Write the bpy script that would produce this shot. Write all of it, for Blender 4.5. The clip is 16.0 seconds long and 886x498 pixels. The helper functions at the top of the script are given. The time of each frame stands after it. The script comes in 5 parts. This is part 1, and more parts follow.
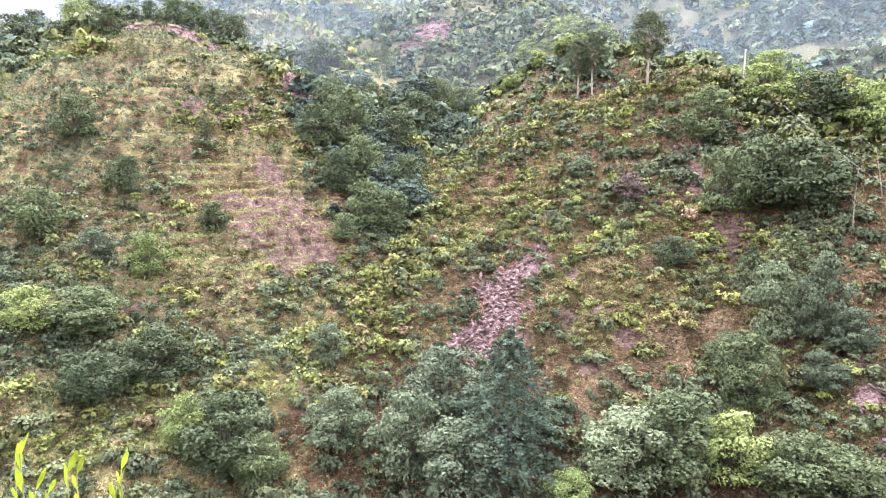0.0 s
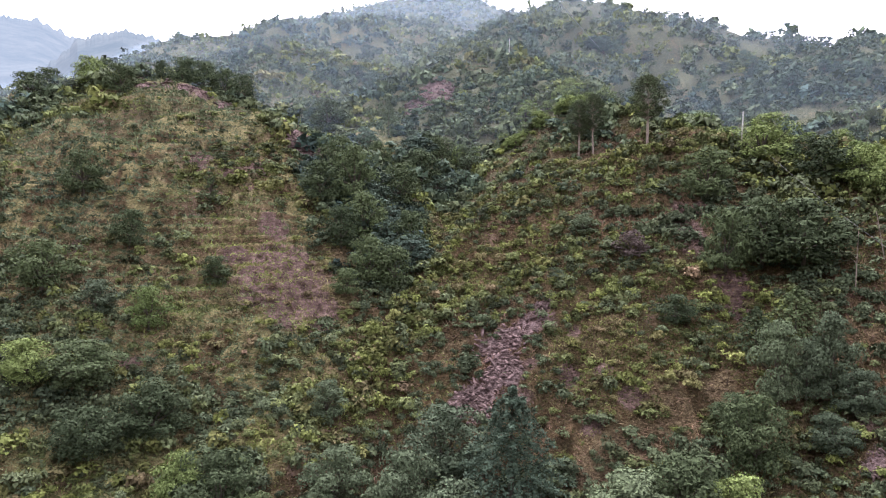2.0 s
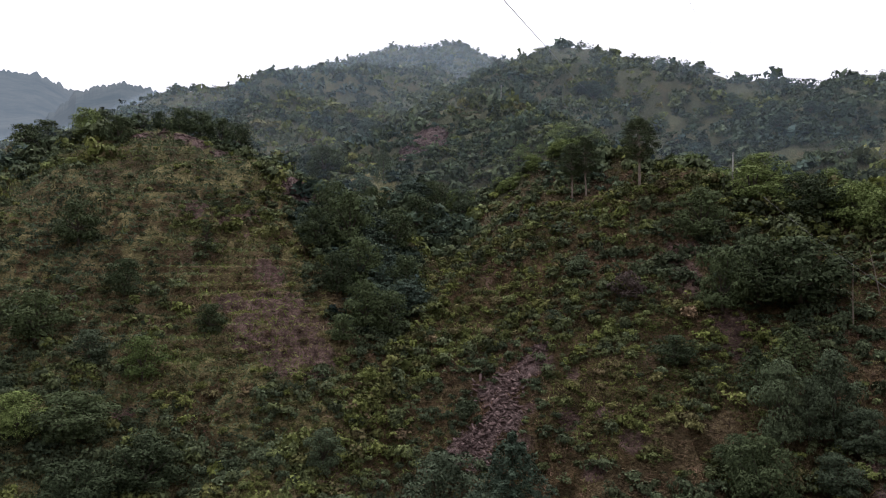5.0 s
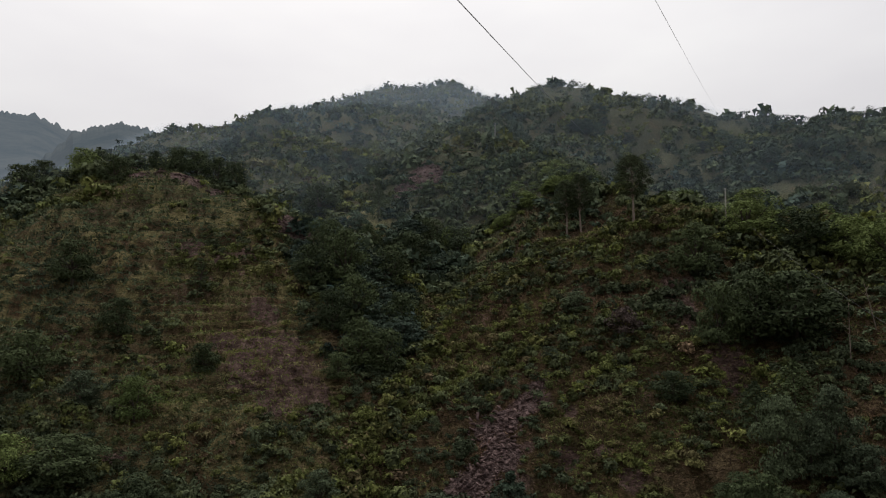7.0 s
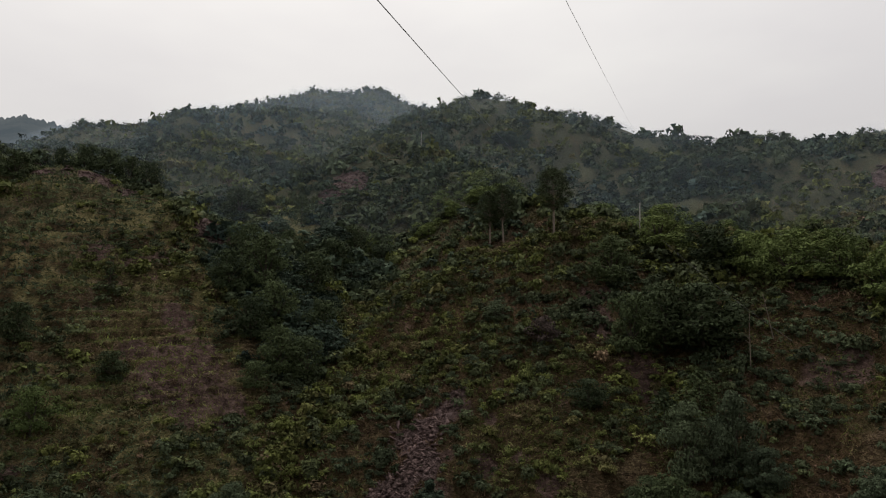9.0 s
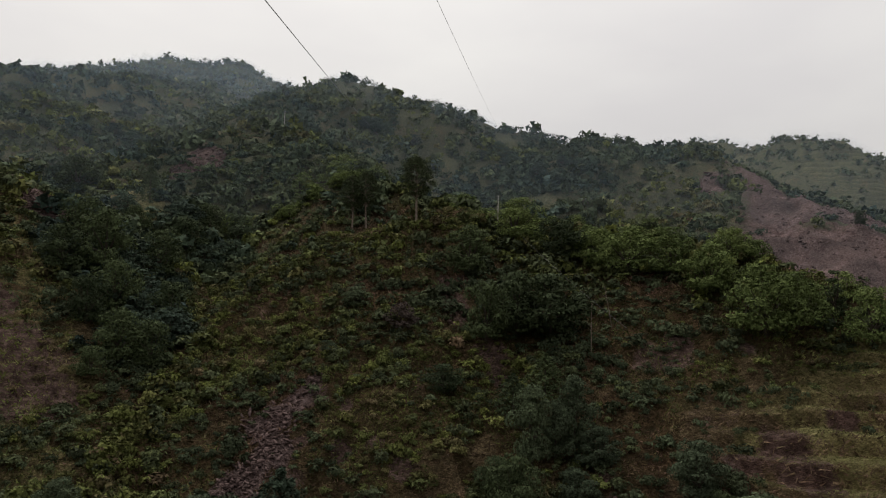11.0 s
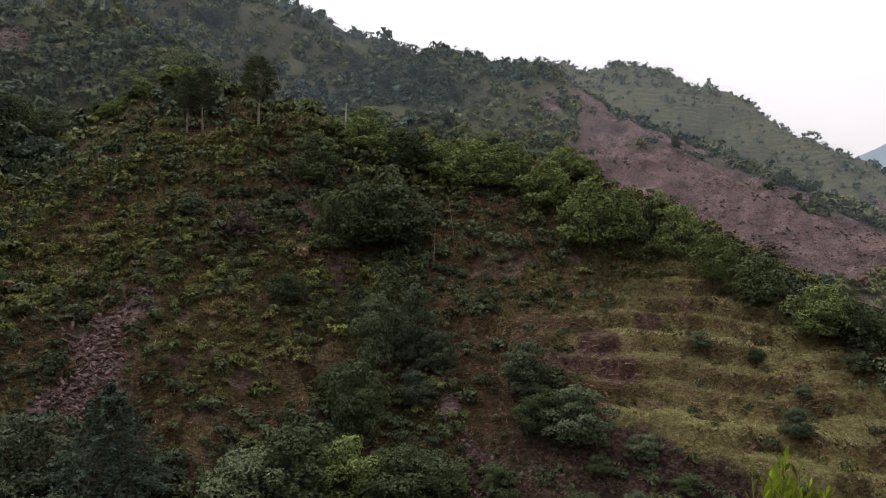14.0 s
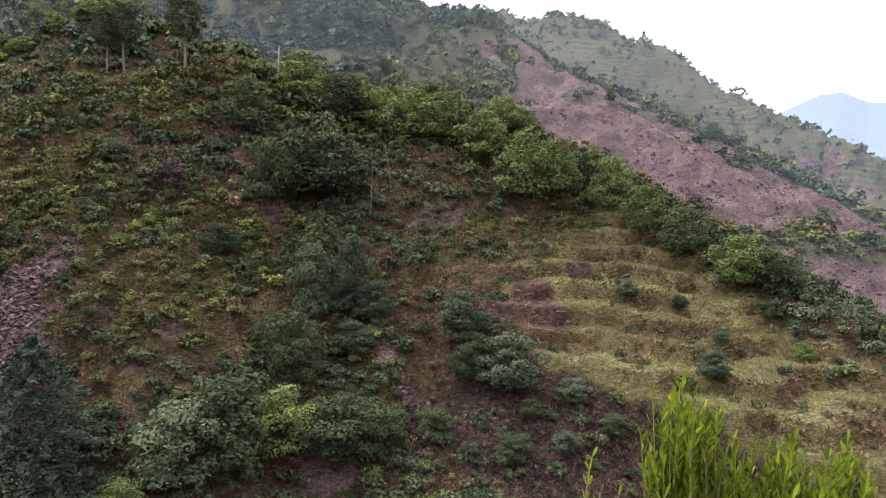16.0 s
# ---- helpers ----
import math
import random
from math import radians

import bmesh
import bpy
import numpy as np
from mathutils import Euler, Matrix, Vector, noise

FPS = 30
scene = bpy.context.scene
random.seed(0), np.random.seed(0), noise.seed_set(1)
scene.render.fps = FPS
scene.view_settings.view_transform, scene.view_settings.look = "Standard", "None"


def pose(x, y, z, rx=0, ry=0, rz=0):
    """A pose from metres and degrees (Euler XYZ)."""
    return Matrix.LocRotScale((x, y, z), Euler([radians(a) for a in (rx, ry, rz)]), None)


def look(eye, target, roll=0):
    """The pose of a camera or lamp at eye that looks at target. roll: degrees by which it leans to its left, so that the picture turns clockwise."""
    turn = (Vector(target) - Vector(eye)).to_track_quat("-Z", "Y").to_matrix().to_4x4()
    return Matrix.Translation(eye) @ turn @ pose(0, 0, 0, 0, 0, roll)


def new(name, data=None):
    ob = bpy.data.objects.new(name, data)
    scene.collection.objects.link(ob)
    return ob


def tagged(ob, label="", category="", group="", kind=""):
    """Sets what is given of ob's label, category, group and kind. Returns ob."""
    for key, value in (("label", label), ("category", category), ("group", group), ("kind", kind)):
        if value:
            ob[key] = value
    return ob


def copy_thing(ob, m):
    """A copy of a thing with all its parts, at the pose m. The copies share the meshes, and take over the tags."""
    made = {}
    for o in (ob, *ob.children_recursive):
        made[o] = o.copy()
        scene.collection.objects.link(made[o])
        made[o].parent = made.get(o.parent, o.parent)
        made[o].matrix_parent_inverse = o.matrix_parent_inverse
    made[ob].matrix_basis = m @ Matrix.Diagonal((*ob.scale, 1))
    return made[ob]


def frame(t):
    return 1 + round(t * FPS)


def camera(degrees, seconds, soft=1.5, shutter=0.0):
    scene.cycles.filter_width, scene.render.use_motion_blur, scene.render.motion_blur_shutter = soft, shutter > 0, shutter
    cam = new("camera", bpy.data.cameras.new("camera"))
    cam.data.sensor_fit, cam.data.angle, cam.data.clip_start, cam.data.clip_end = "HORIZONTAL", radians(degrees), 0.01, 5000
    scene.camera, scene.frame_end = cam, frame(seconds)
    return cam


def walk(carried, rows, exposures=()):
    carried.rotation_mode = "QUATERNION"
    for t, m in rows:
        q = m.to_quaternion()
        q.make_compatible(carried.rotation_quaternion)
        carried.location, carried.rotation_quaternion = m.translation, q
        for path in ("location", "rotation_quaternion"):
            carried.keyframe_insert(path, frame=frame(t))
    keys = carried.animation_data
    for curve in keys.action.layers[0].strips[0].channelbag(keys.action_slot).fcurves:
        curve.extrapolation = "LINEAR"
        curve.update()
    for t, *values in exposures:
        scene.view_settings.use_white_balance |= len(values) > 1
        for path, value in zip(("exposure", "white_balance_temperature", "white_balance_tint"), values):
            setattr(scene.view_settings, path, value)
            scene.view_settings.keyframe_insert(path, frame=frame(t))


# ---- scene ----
# ---------------------------------------------------------------- camera
cam = camera(68.27, 16.0, soft=1.1)
EYE = 1.6
ROWS = [
    (0.0, 0.00, -6.00, 0.00),
    (0.5, 0.04, -4.98, -0.07),
    (1.0, 0.32, -3.27, -0.28),
    (1.5, 0.31, -2.19, -0.45),
    (2.0, 0.21, -1.11, -0.54),
    (2.5, -0.05, -0.12, -0.15),
    (3.0, 0.06, 0.46, 0.05),
    (3.5, 0.22, 1.42, 0.04),
    (4.0, 0.07, 1.90, 0.30),
    (6.5, -0.39, 4.99, 0.46),
    (7.0, -0.49, 5.94, 0.84),
    (7.5, -1.04, 6.36, 1.00),
    (8.0, -2.70, 6.70, 0.82),
    (10.5, -15.97, 5.72, 0.03),
    (11.0, -19.36, 5.33, -0.27),
    (11.5, -22.38, 5.57, -0.49),
    (12.0, -24.88, 6.02, -0.52),
    (12.5, -27.54, 6.57, -0.81),
    (13.0, -29.54, 5.75, -0.82),
    (13.5, -31.41, 1.66, -0.79),
    (14.0, -32.70, -2.30, -1.10),
    (14.5, -34.38, -4.12, -1.22),
    (15.0, -35.17, -5.40, -1.27),
    (15.5, -36.88, -6.17, -1.49),
    (16.0, -38.15, -6.53, -1.70),
]


def eye_at(yaw, pitch, arm=0.6):
    """The eye, held an arm's length before the one who turns."""
    a, b = radians(yaw), radians(pitch)
    return (-arm * math.sin(a) * math.cos(b), arm * math.cos(a) * math.cos(b) - arm, EYE + arm * (math.sin(b) - math.sin(radians(-6))))


walk(cam, [(t, pose(*eye_at(yaw, pitch), 90 + pitch, roll, yaw)) for t, yaw, pitch, roll in ROWS],
     exposures=[
         (0.0, 3.87, 6050, 24),
         (1.0, 3.1, 6050, 23),
         (2.0, 2.48, 6050, 22),
         (3.5, 1.75, 6050, 19),
         (4.0, 1.5, 6100, 18),
         (6.5, 0.45, 6500, 11),
         (8.0, 0.2, 6750, 10),
         (12.5, 0.25, 6800, 9),
         (13.0, 0.35, 6750, 11),
         (14.0, 0.85, 6600, 15),
         (15.0, 1.6, 6250, 18),
         (16.0, 1.9, 6250, 18),
     ])

# ---------------------------------------------------------------- sky and sun
SUN_AZIMUTH, SUN_HEIGHT = -20.0, 58.0
world = bpy.data.worlds.new("sky")
scene.world = world
world.use_nodes = True
wn, wl = world.node_tree.nodes, world.node_tree.links
background = wn["Background"]
sky = wn.new("ShaderNodeTexSky")
sky.sky_type, sky.sun_disc = "NISHITA", False
sky.sun_elevation, sky.sun_rotation = radians(SUN_HEIGHT), radians(SUN_AZIMUTH)
sky.air_density, sky.dust_density, sky.ozone_density = 1.0, 4.0, 1.0
wcoord = wn.new("ShaderNodeTexCoord")
wstretch = wn.new("ShaderNodeMapping")
wstretch.inputs["Scale"].default_value = (1.0, 1.0, 2.6)
cloud = wn.new("ShaderNodeTexNoise")
cloud.inputs["Scale"].default_value, cloud.inputs["Detail"].default_value = 2.2, 4.0
cloud_ramp = wn.new("ShaderNodeValToRGB")
cloud_ramp.color_ramp.elements[0].position, cloud_ramp.color_ramp.elements[0].color = 0.30, (6.3, 6.2, 6.35, 1)
cloud_ramp.color_ramp.elements[1].position, cloud_ramp.color_ramp.elements[1].color = 0.72, (7.4, 7.35, 7.3, 1)
cover = wn.new("ShaderNodeMix")
cover.data_type = "RGBA"
cover.inputs["Factor"].default_value = 0.90
wl.new(wcoord.outputs["Generated"], wstretch.inputs["Vector"])
wl.new(wstretch.outputs["Vector"], cloud.inputs["Vector"])
wl.new(cloud.outputs["Fac"], cloud_ramp.inputs["Fac"])
wl.new(sky.outputs["Color"], cover.inputs["A"])
# an overcast sky is brightest overhead
wheight = wn.new("ShaderNodeSeparateXYZ")
wl.new(wcoord.outputs["Generated"], wheight.inputs["Vector"])
wgrade = wn.new("ShaderNodeMapRange")
wgrade.inputs["From Min"].default_value, wgrade.inputs["From Max"].default_value = 0.0, 1.0
wgrade.inputs["To Min"].default_value, wgrade.inputs["To Max"].default_value = 0.73, 1.85
wl.new(wheight.outputs["Z"], wgrade.inputs["Value"])
overcast = wn.new("ShaderNodeVectorMath")
overcast.operation = "SCALE"
wl.new(cloud_ramp.outputs["Color"], overcast.inputs[0])
wl.new(wgrade.outputs["Result"], overcast.inputs["Scale"])
wl.new(overcast.outputs["Vector"], cover.inputs["B"])
wl.new(cover.outputs["Result"], background.inputs["Color"])
background.inputs["Strength"].default_value = 0.092

sun = new("sun", bpy.data.lights.new("sun", "SUN"))
sun.data.energy, sun.data.angle, sun.data.color = 1.5, radians(12), (1.0, 0.96, 0.90)
az, el = radians(SUN_AZIMUTH), radians(SUN_HEIGHT)
sun.matrix_world = look((100 * math.sin(az) * math.cos(el), 100 * math.cos(az) * math.cos(el), 100 * math.sin(el)), (0, 0, 0))

# ---------------------------------------------------------------- the lie of the land
# name, fall to both sides (or left, right of the way down), crest as x, y, z
NEAR_RIDGES = [
    ("left_spur", 0.62, [(-158, 194, 43), (-128, 191, 42), (-108, 189, 45), (-85, 187, 47.5), (-70, 184, 44.5), (-59, 181, 40.5), (-45, 172, 27)]),
    ("left_nose", (1.25, 0.34), [(-71, 183, 39), (-48, 150, 10), (-39, 132, -1), (-26, 119, -10), (-15, 107, -16)]),
    ("mid_spur", (0.7, 0.9), [(76, 444, 155), (31, 349, 108), (5, 285, 69), (-17, 234, 45)]),
    ("mid_link", 0.7, [(31, 349, 108), (39, 252, 62), (47, 190, 40), (55, 165, 31), (61, 148, 25)]),
    ("centre_left", (0.7, 1.3), [(44, 143, 21), (24, 148, 18), (9, 138, 9), (-2, 120, -4), (-7, 108, -12), (-18, 90, -20), (-23, 81, -21)]),
    ("centre_right", 0.62, [(44, 143, 21), (63, 141, 21), (87, 120, 18), (98, 98, 13), (101, 73, 3), (98, 50, -7), (94, 36, -13), (86, 20, -20)]),
    ("field", 0.42, [(79, 93, -6), (81, 68, -10), (79, 51, -16), (76, 37, -19), (72, 27, -21)]),
]
HILLS = [
    ("gully_ridge", 0.55, [(-253, 454, 109), (-196, 460, 135), (-161, 452, 136), (-115, 456, 148), (-81, 493, 162), (-43, 558, 186)]),
    ("peak", 0.5, [(-248, 969, 310), (-125, 942, 323), (-63, 898, 322), (1, 900, 329), (25, 900, 325), (73, 897, 307), (150, 887, 251)]),
]
FAR_HILLS = [
    ("big_hill", 0.52, [(22, 480, 148), (46, 468, 157), (78, 453, 162), (109, 447, 162), (128, 431, 151), (158, 411, 135), (184, 389, 122), (206, 366, 111), (223, 344, 108), (252, 311, 97)]),
    ("slide_ridge", 0.62, [(252, 311, 97), (251, 279, 74), (272, 212, 42), (283, 179, 21), (282, 129, -0), (277, 87, -18), (256, 45, -32)]),
    # unseen hill behind the eye, added to keep sky light off the slopes opposite
    ("added_shade_hill", 0.66, [(-420, -60, 150), (-210, -150, 120), (0, -205, 118), (210, -260, 125), (420, -330, 150)]),
    ("right_ridge", 0.5, [(374, 520, 155), (429, 475, 159), (465, 425, 145), (453, 408, 151), (464, 380, 143), (489, 331, 112), (502, 291, 86), (509, 256, 64), (518, 213, 41), (523, 170, 21), (531, 98, -13)]),
]
RIDGES = NEAR_RIDGES + HILLS + FAR_HILLS
LEDGE = [(-120, -70, 14), (-30, -16, 4), (0, -0.2, 0.0), (2, -0.6, 0.0), (40, -40, -2), (90, -110, 2)]


class Lattice:
    """Smooth random field over the plan, the same at every build."""

    def __init__(self, seed):
        self.v = np.random.RandomState(seed).rand(256, 256)

    def __call__(self, x, y):
        xi, yi = np.floor(x).astype(int), np.floor(y).astype(int)
        fx, fy = x - xi, y - yi
        fx, fy = fx * fx * (3 - 2 * fx), fy * fy * (3 - 2 * fy)
        a, b = self.v[xi % 256, yi % 256], self.v[(xi + 1) % 256, yi % 256]
        c, d = self.v[xi % 256, (yi + 1) % 256], self.v[(xi + 1) % 256, (yi + 1) % 256]
        return (a * (1 - fx) + b * fx) * (1 - fy) + (c * (1 - fx) + d * fx) * fy


FIELDS = [Lattice(100 + i) for i in range(8)]


def fbm(x, y, size, octaves=4, seed=0):
    """Layered noise from -1 to 1, the largest lumps size metres apart."""
    total, gain, norm = 0.0, 1.0, 0.0
    for i in range(octaves):
        f = 2.03 ** i / size
        total = total + gain * (FIELDS[(seed + i) % 8](x * f + 17.3 * i + 61.7 * seed, y * f - 9.1 * i + 23.9 * seed) * 2 - 1)
        norm += gain
        gain *= 0.5
    return total / norm


def to_line(x, y, pts):
    """Distance to a crest line, the crest's height there, and on which side the place lies."""
    best = np.full(x.shape, 1e9)
    high, side = np.zeros(x.shape), np.zeros(x.shape)
    for (x0, y0, z0), (x1, y1, z1) in zip(pts, pts[1:]):
        ux, uy = x1 - x0, y1 - y0
        s = np.clip(((x - x0) * ux + (y - y0) * uy) / (ux * ux + uy * uy), 0, 1)
        d = np.hypot(x - x0 - s * ux, y - y0 - s * uy)
        m = d < best
        best = np.where(m, d, best)
        high = np.where(m, z0 + s * (z1 - z0), high)
        side = np.where(m, (ux * (y - y0) - uy * (x - x0)) / (math.hypot(ux, uy) * np.maximum(d, 1e-6)), side)
    return best, high, side


def smooth(a, b, v):
    s = np.clip((v - a) / (b - a), 0, 1)
    return s * s * (3 - 2 * s)


def brink(y):
    """How far the terraces reach from the low spur's crest to the cliff below them."""
    return np.clip(7 + 0.42 * (y - 31), 6, 19)


def field_mask(x, y):
    """The grazed terraces on the low spur: 1 inside."""
    d, _, side = to_line(x, y, RIDGES[6][2])
    e = brink(y) + 0.8 * fbm(x, y, 5, 2, 2)
    w = d + 4 * fbm(x, y, 14, 2, 3)
    return np.where(side < 0, 1 - smooth(e - 0.6, e + 0.6, d), 1 - smooth(9, 15, w)) * smooth(14, 24, y) * (1 - smooth(65, 77, y + 6 * fbm(x, y, 9, 2, 1)))


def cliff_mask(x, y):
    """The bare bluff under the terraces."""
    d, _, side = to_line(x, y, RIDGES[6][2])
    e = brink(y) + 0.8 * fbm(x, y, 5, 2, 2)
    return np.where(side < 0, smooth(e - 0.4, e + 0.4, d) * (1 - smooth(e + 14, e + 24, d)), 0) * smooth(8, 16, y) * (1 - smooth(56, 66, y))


def slide_mask(x, y):
    """The great landslip on the slope behind, with strips of growth left standing."""
    d, high, side = to_line(x, y, RIDGES[-3][2])
    down = np.where(side < 0, d, -d)
    d = down + 14 * fbm(x, y, 40, 3, 6) + 6 * fbm(x, y, 9, 2, 3)
    whole = smooth(-14, 2, d) * (1 - smooth(230, 270, d)) * smooth(0.93, 1.03, x / np.maximum(y, 1) + 0.06 * fbm(x, y, 25, 3, 2)) * smooth(150, 175, x) * (1 - smooth(300, 330, y))
    strips = smooth(-0.30, 0.10, fbm(y * 1.0 + 0.35 * x, down * 0.22, 26, 4, 2) + 0.25 * fbm(x, y, 12, 3, 5) + 0.55 * smooth(80, 170, y) - 0.18)
    return whole * strips


def far_slope(x, y):
    """The grassy slope of old terraces behind the landslip."""
    d, _, side = to_line(x, y, RIDGES[-1][2])
    return smooth(310, 345, x) * (1 - smooth(620, 680, np.hypot(x, y))) * (1 - smooth(500, 560, y))


def streaks(x, y, z):
    """Bands that follow the contours, as trodden turf does: -1 to 1."""
    return fbm(z * 1.0 + 0.25 * fbm(x, y, 8, 2, 3), (x + y) * 0.09, 1.0, 3, 4)


def steps(z, high, sharp):
    """Terraces: a riser every high metres."""
    f = z / high
    k = np.floor(f)
    return high * (k + smooth(1 - sharp, 1, f - k))


def riser(z, high, share):
    """1 on the bank of a terrace, 0 on its tread."""
    f = z / high
    f = f - np.floor(f)
    return smooth(1 - share - 0.08, 1 - share + 0.06, f) * (1 - smooth(0.96, 1.0, f))


def terrain(x, y, banks=False):
    """The height of the ground at x, y (arrays); with banks, how far each place lies on a terrace bank."""
    x, y = np.asarray(x, float), np.asarray(y, float)
    r = np.hypot(x, y)
    wx = x + 0.03 * r * fbm(x, y, 45, 3, 1)
    wy = y + 0.03 * r * fbm(x, y, 45, 3, 2)
    layers = [np.full(x.shape, -46.0) + 0.01 * r - 0.05 * np.clip(x, -200, 400)]
    for name, fall, pts in RIDGES:
        d, high, side = to_line(wx, wy, pts)
        c = 0.02 * r + 1.0
        z = np.full(x.shape, -1e3)
        spans = [pts] if name in ("peak", "big_hill", "slide_ridge", "right_ridge", "gully_ridge", "field") else [pts[i:i + 2] for i in range(len(pts) - 1)]
        for span in spans:
            ds, hs, ss = to_line(wx, wy, span)
            slope = fall[1] + (fall[0] - fall[1]) * smooth(-0.9, 0.9, ss) if isinstance(fall, tuple) else fall
            z = np.maximum(z, hs - slope * (np.sqrt(ds * ds + c * c) - c))
        if name == "field":
            e = brink(wy)
            z = z - 2.0 * np.clip(np.where(side < 0, d - e, 0), 0, None) + 0.12 * np.minimum(d, e)
        layers.append(z)
    d, high, side = to_line(x, y, LEDGE)
    layers.append(high - 0.98 * (np.sqrt(d * d + 0.3) - 0.55))
    k = 0.012 * r + 0.15
    top = np.max(layers, axis=0)
    z = top + k * np.log(sum(np.exp(np.clip((l - top) / k, -40, 0)) for l in layers)) - 0.3 * k
    # gullies and lumps
    z = z + (0.020 * np.clip(r - 20, 0, 230)) * fbm(x, y, 30, 5, 4) * smooth(10, 60, r)
    z = z + 0.7 * fbm(x, y, 5, 3, 5) * smooth(6, 40, r) + 0.10 * fbm(x, y, 0.6, 2, 6) * smooth(0, 3, r) * (1 - smooth(120, 200, r))
    z = z - 1.3 * np.clip(0.28 - np.abs(fbm(x, y, 13, 3, 0)), 0, 1) / 0.28 * smooth(45, 70, r) * (1 + 0.006 * np.clip(r - 100, 0, 500))
    # terraces of the field, cattle paths on the spur, old terraces on the far ridge
    f = field_mask(x, y)
    zz = z + 1.7 * fbm(x, y, 17, 2, 7)
    bank = f * riser(zz, 2.3, 0.34)
    z = z + f * (steps(zz, 2.3, 0.30) - zz) + f * (0.12 + 0.5 * bank) * fbm(x, y, 1.6, 3, 2)
    z = z - 1.6 * cliff_mask(x, y) * np.abs(fbm(x, y, 3.2, 3, 3)) - 9 * slide_mask(x, y) * np.abs(fbm(x, y, 34, 4, 1))
    left = smooth(-10, -35, x) * smooth(95, 115, r) * (1 - smooth(215, 240, r))
    zz = z + 1.4 * fbm(x, y, 16, 2, 1)
    bank = np.maximum(bank, left * riser(zz, 1.6, 0.55))
    z = z + left * 0.65 * (steps(zz, 1.6, 0.50) - zz)
    far = smooth(330, 380, x) * (1 - smooth(640, 700, r))
    zz = z + 3.0 * fbm(x, y, 60, 2, 2)
    z = z + far * 0.6 * (steps(zz, 6.0, 0.45) - zz)
    return (z, bank) if banks else z


def ground_z(x, y):
    return float(terrain(np.array([x]), np.array([y]))[0])


class Outlook:
    """Which places the camera on the ledge sees, to fit growth to its view: the highest rise between, by bearing."""

    def __init__(self):
        self.a, self.d = np.radians(np.arange(-48, 84, 0.4)), np.geomspace(20, 1150, 320)
        a, d = np.meshgrid(self.a, self.d, indexing="ij")
        rise = (terrain(d * np.sin(a), d * np.cos(a)) - EYE) / d
        self.rise = np.maximum.accumulate(rise, axis=1)

    def __call__(self, x, y, top):
        d = np.hypot(x, y)
        i = np.clip(np.searchsorted(self.a, np.arctan2(x, y)), 0, len(self.a) - 1)
        j = np.clip(np.searchsorted(self.d, d * 0.985) - 1, 0, len(self.d) - 1)
        return (top - EYE) / d > self.rise[i, j] - 0.004


OUTLOOK = Outlook()

# ---------------------------------------------------------------- materials
def material(name, rough=0.9, spec=0.2):
    m = bpy.data.materials.new(name)
    m.use_nodes = True
    n, l = m.node_tree.nodes, m.node_tree.links
    b = n["Principled BSDF"]
    b.inputs["Roughness"].default_value = rough
    b.inputs["Specular IOR Level"].default_value = spec
    return m, n, l, b


def noise_node(n, l, scale, detail=4.0, where=None, rough=0.6):
    t = n.new("ShaderNodeTexNoise")
    t.inputs["Scale"].default_value, t.inputs["Detail"].default_value, t.inputs["Roughness"].default_value = scale, detail, rough
    if where is not None:
        l.new(where, t.inputs["Vector"])
    return t


def ramp_node(n, l, source, stops):
    r = n.new("ShaderNodeValToRGB")
    e = r.color_ramp.elements
    while len(e) < len(stops):
        e.new(0.5)
    for k, (p, c) in zip(e, stops):
        k.position, k.color = p, (*c, 1)
    l.new(source, r.inputs["Fac"])
    return r


def mix_node(n, l, fac, a, b, blend="MIX"):
    m = n.new("ShaderNodeMix")
    m.data_type, m.blend_type = "RGBA", blend
    for key, v in (("Factor", fac), ("A", a), ("B", b)):
        if isinstance(v, (int, float)):
            m.inputs[key].default_value = v
        elif isinstance(v, tuple):
            m.inputs[key].default_value = (*v, 1)
        else:
            l.new(v, m.inputs[key])
    return m.outputs["Result"]


def math_node(n, l, op, a, b=0.0, clamp=False):
    m = n.new("ShaderNodeMath")
    m.operation, m.use_clamp = op, clamp
    for i, v in enumerate((a, b)):
        if isinstance(v, (int, float)):
            m.inputs[i].default_value = v
        else:
            l.new(v, m.inputs[i])
    return m.outputs["Value"]


def bump_node(n, l, height, strength, distance, b):
    u = n.new("ShaderNodeBump")
    u.inputs["Strength"].default_value, u.inputs["Distance"].default_value = strength, distance
    l.new(height, u.inputs["Height"])
    l.new(u.outputs["Normal"], b.inputs["Normal"])


def attr(n, name):
    a = n.new("ShaderNodeAttribute")
    a.attribute_name = name
    return a.outputs["Fac"]


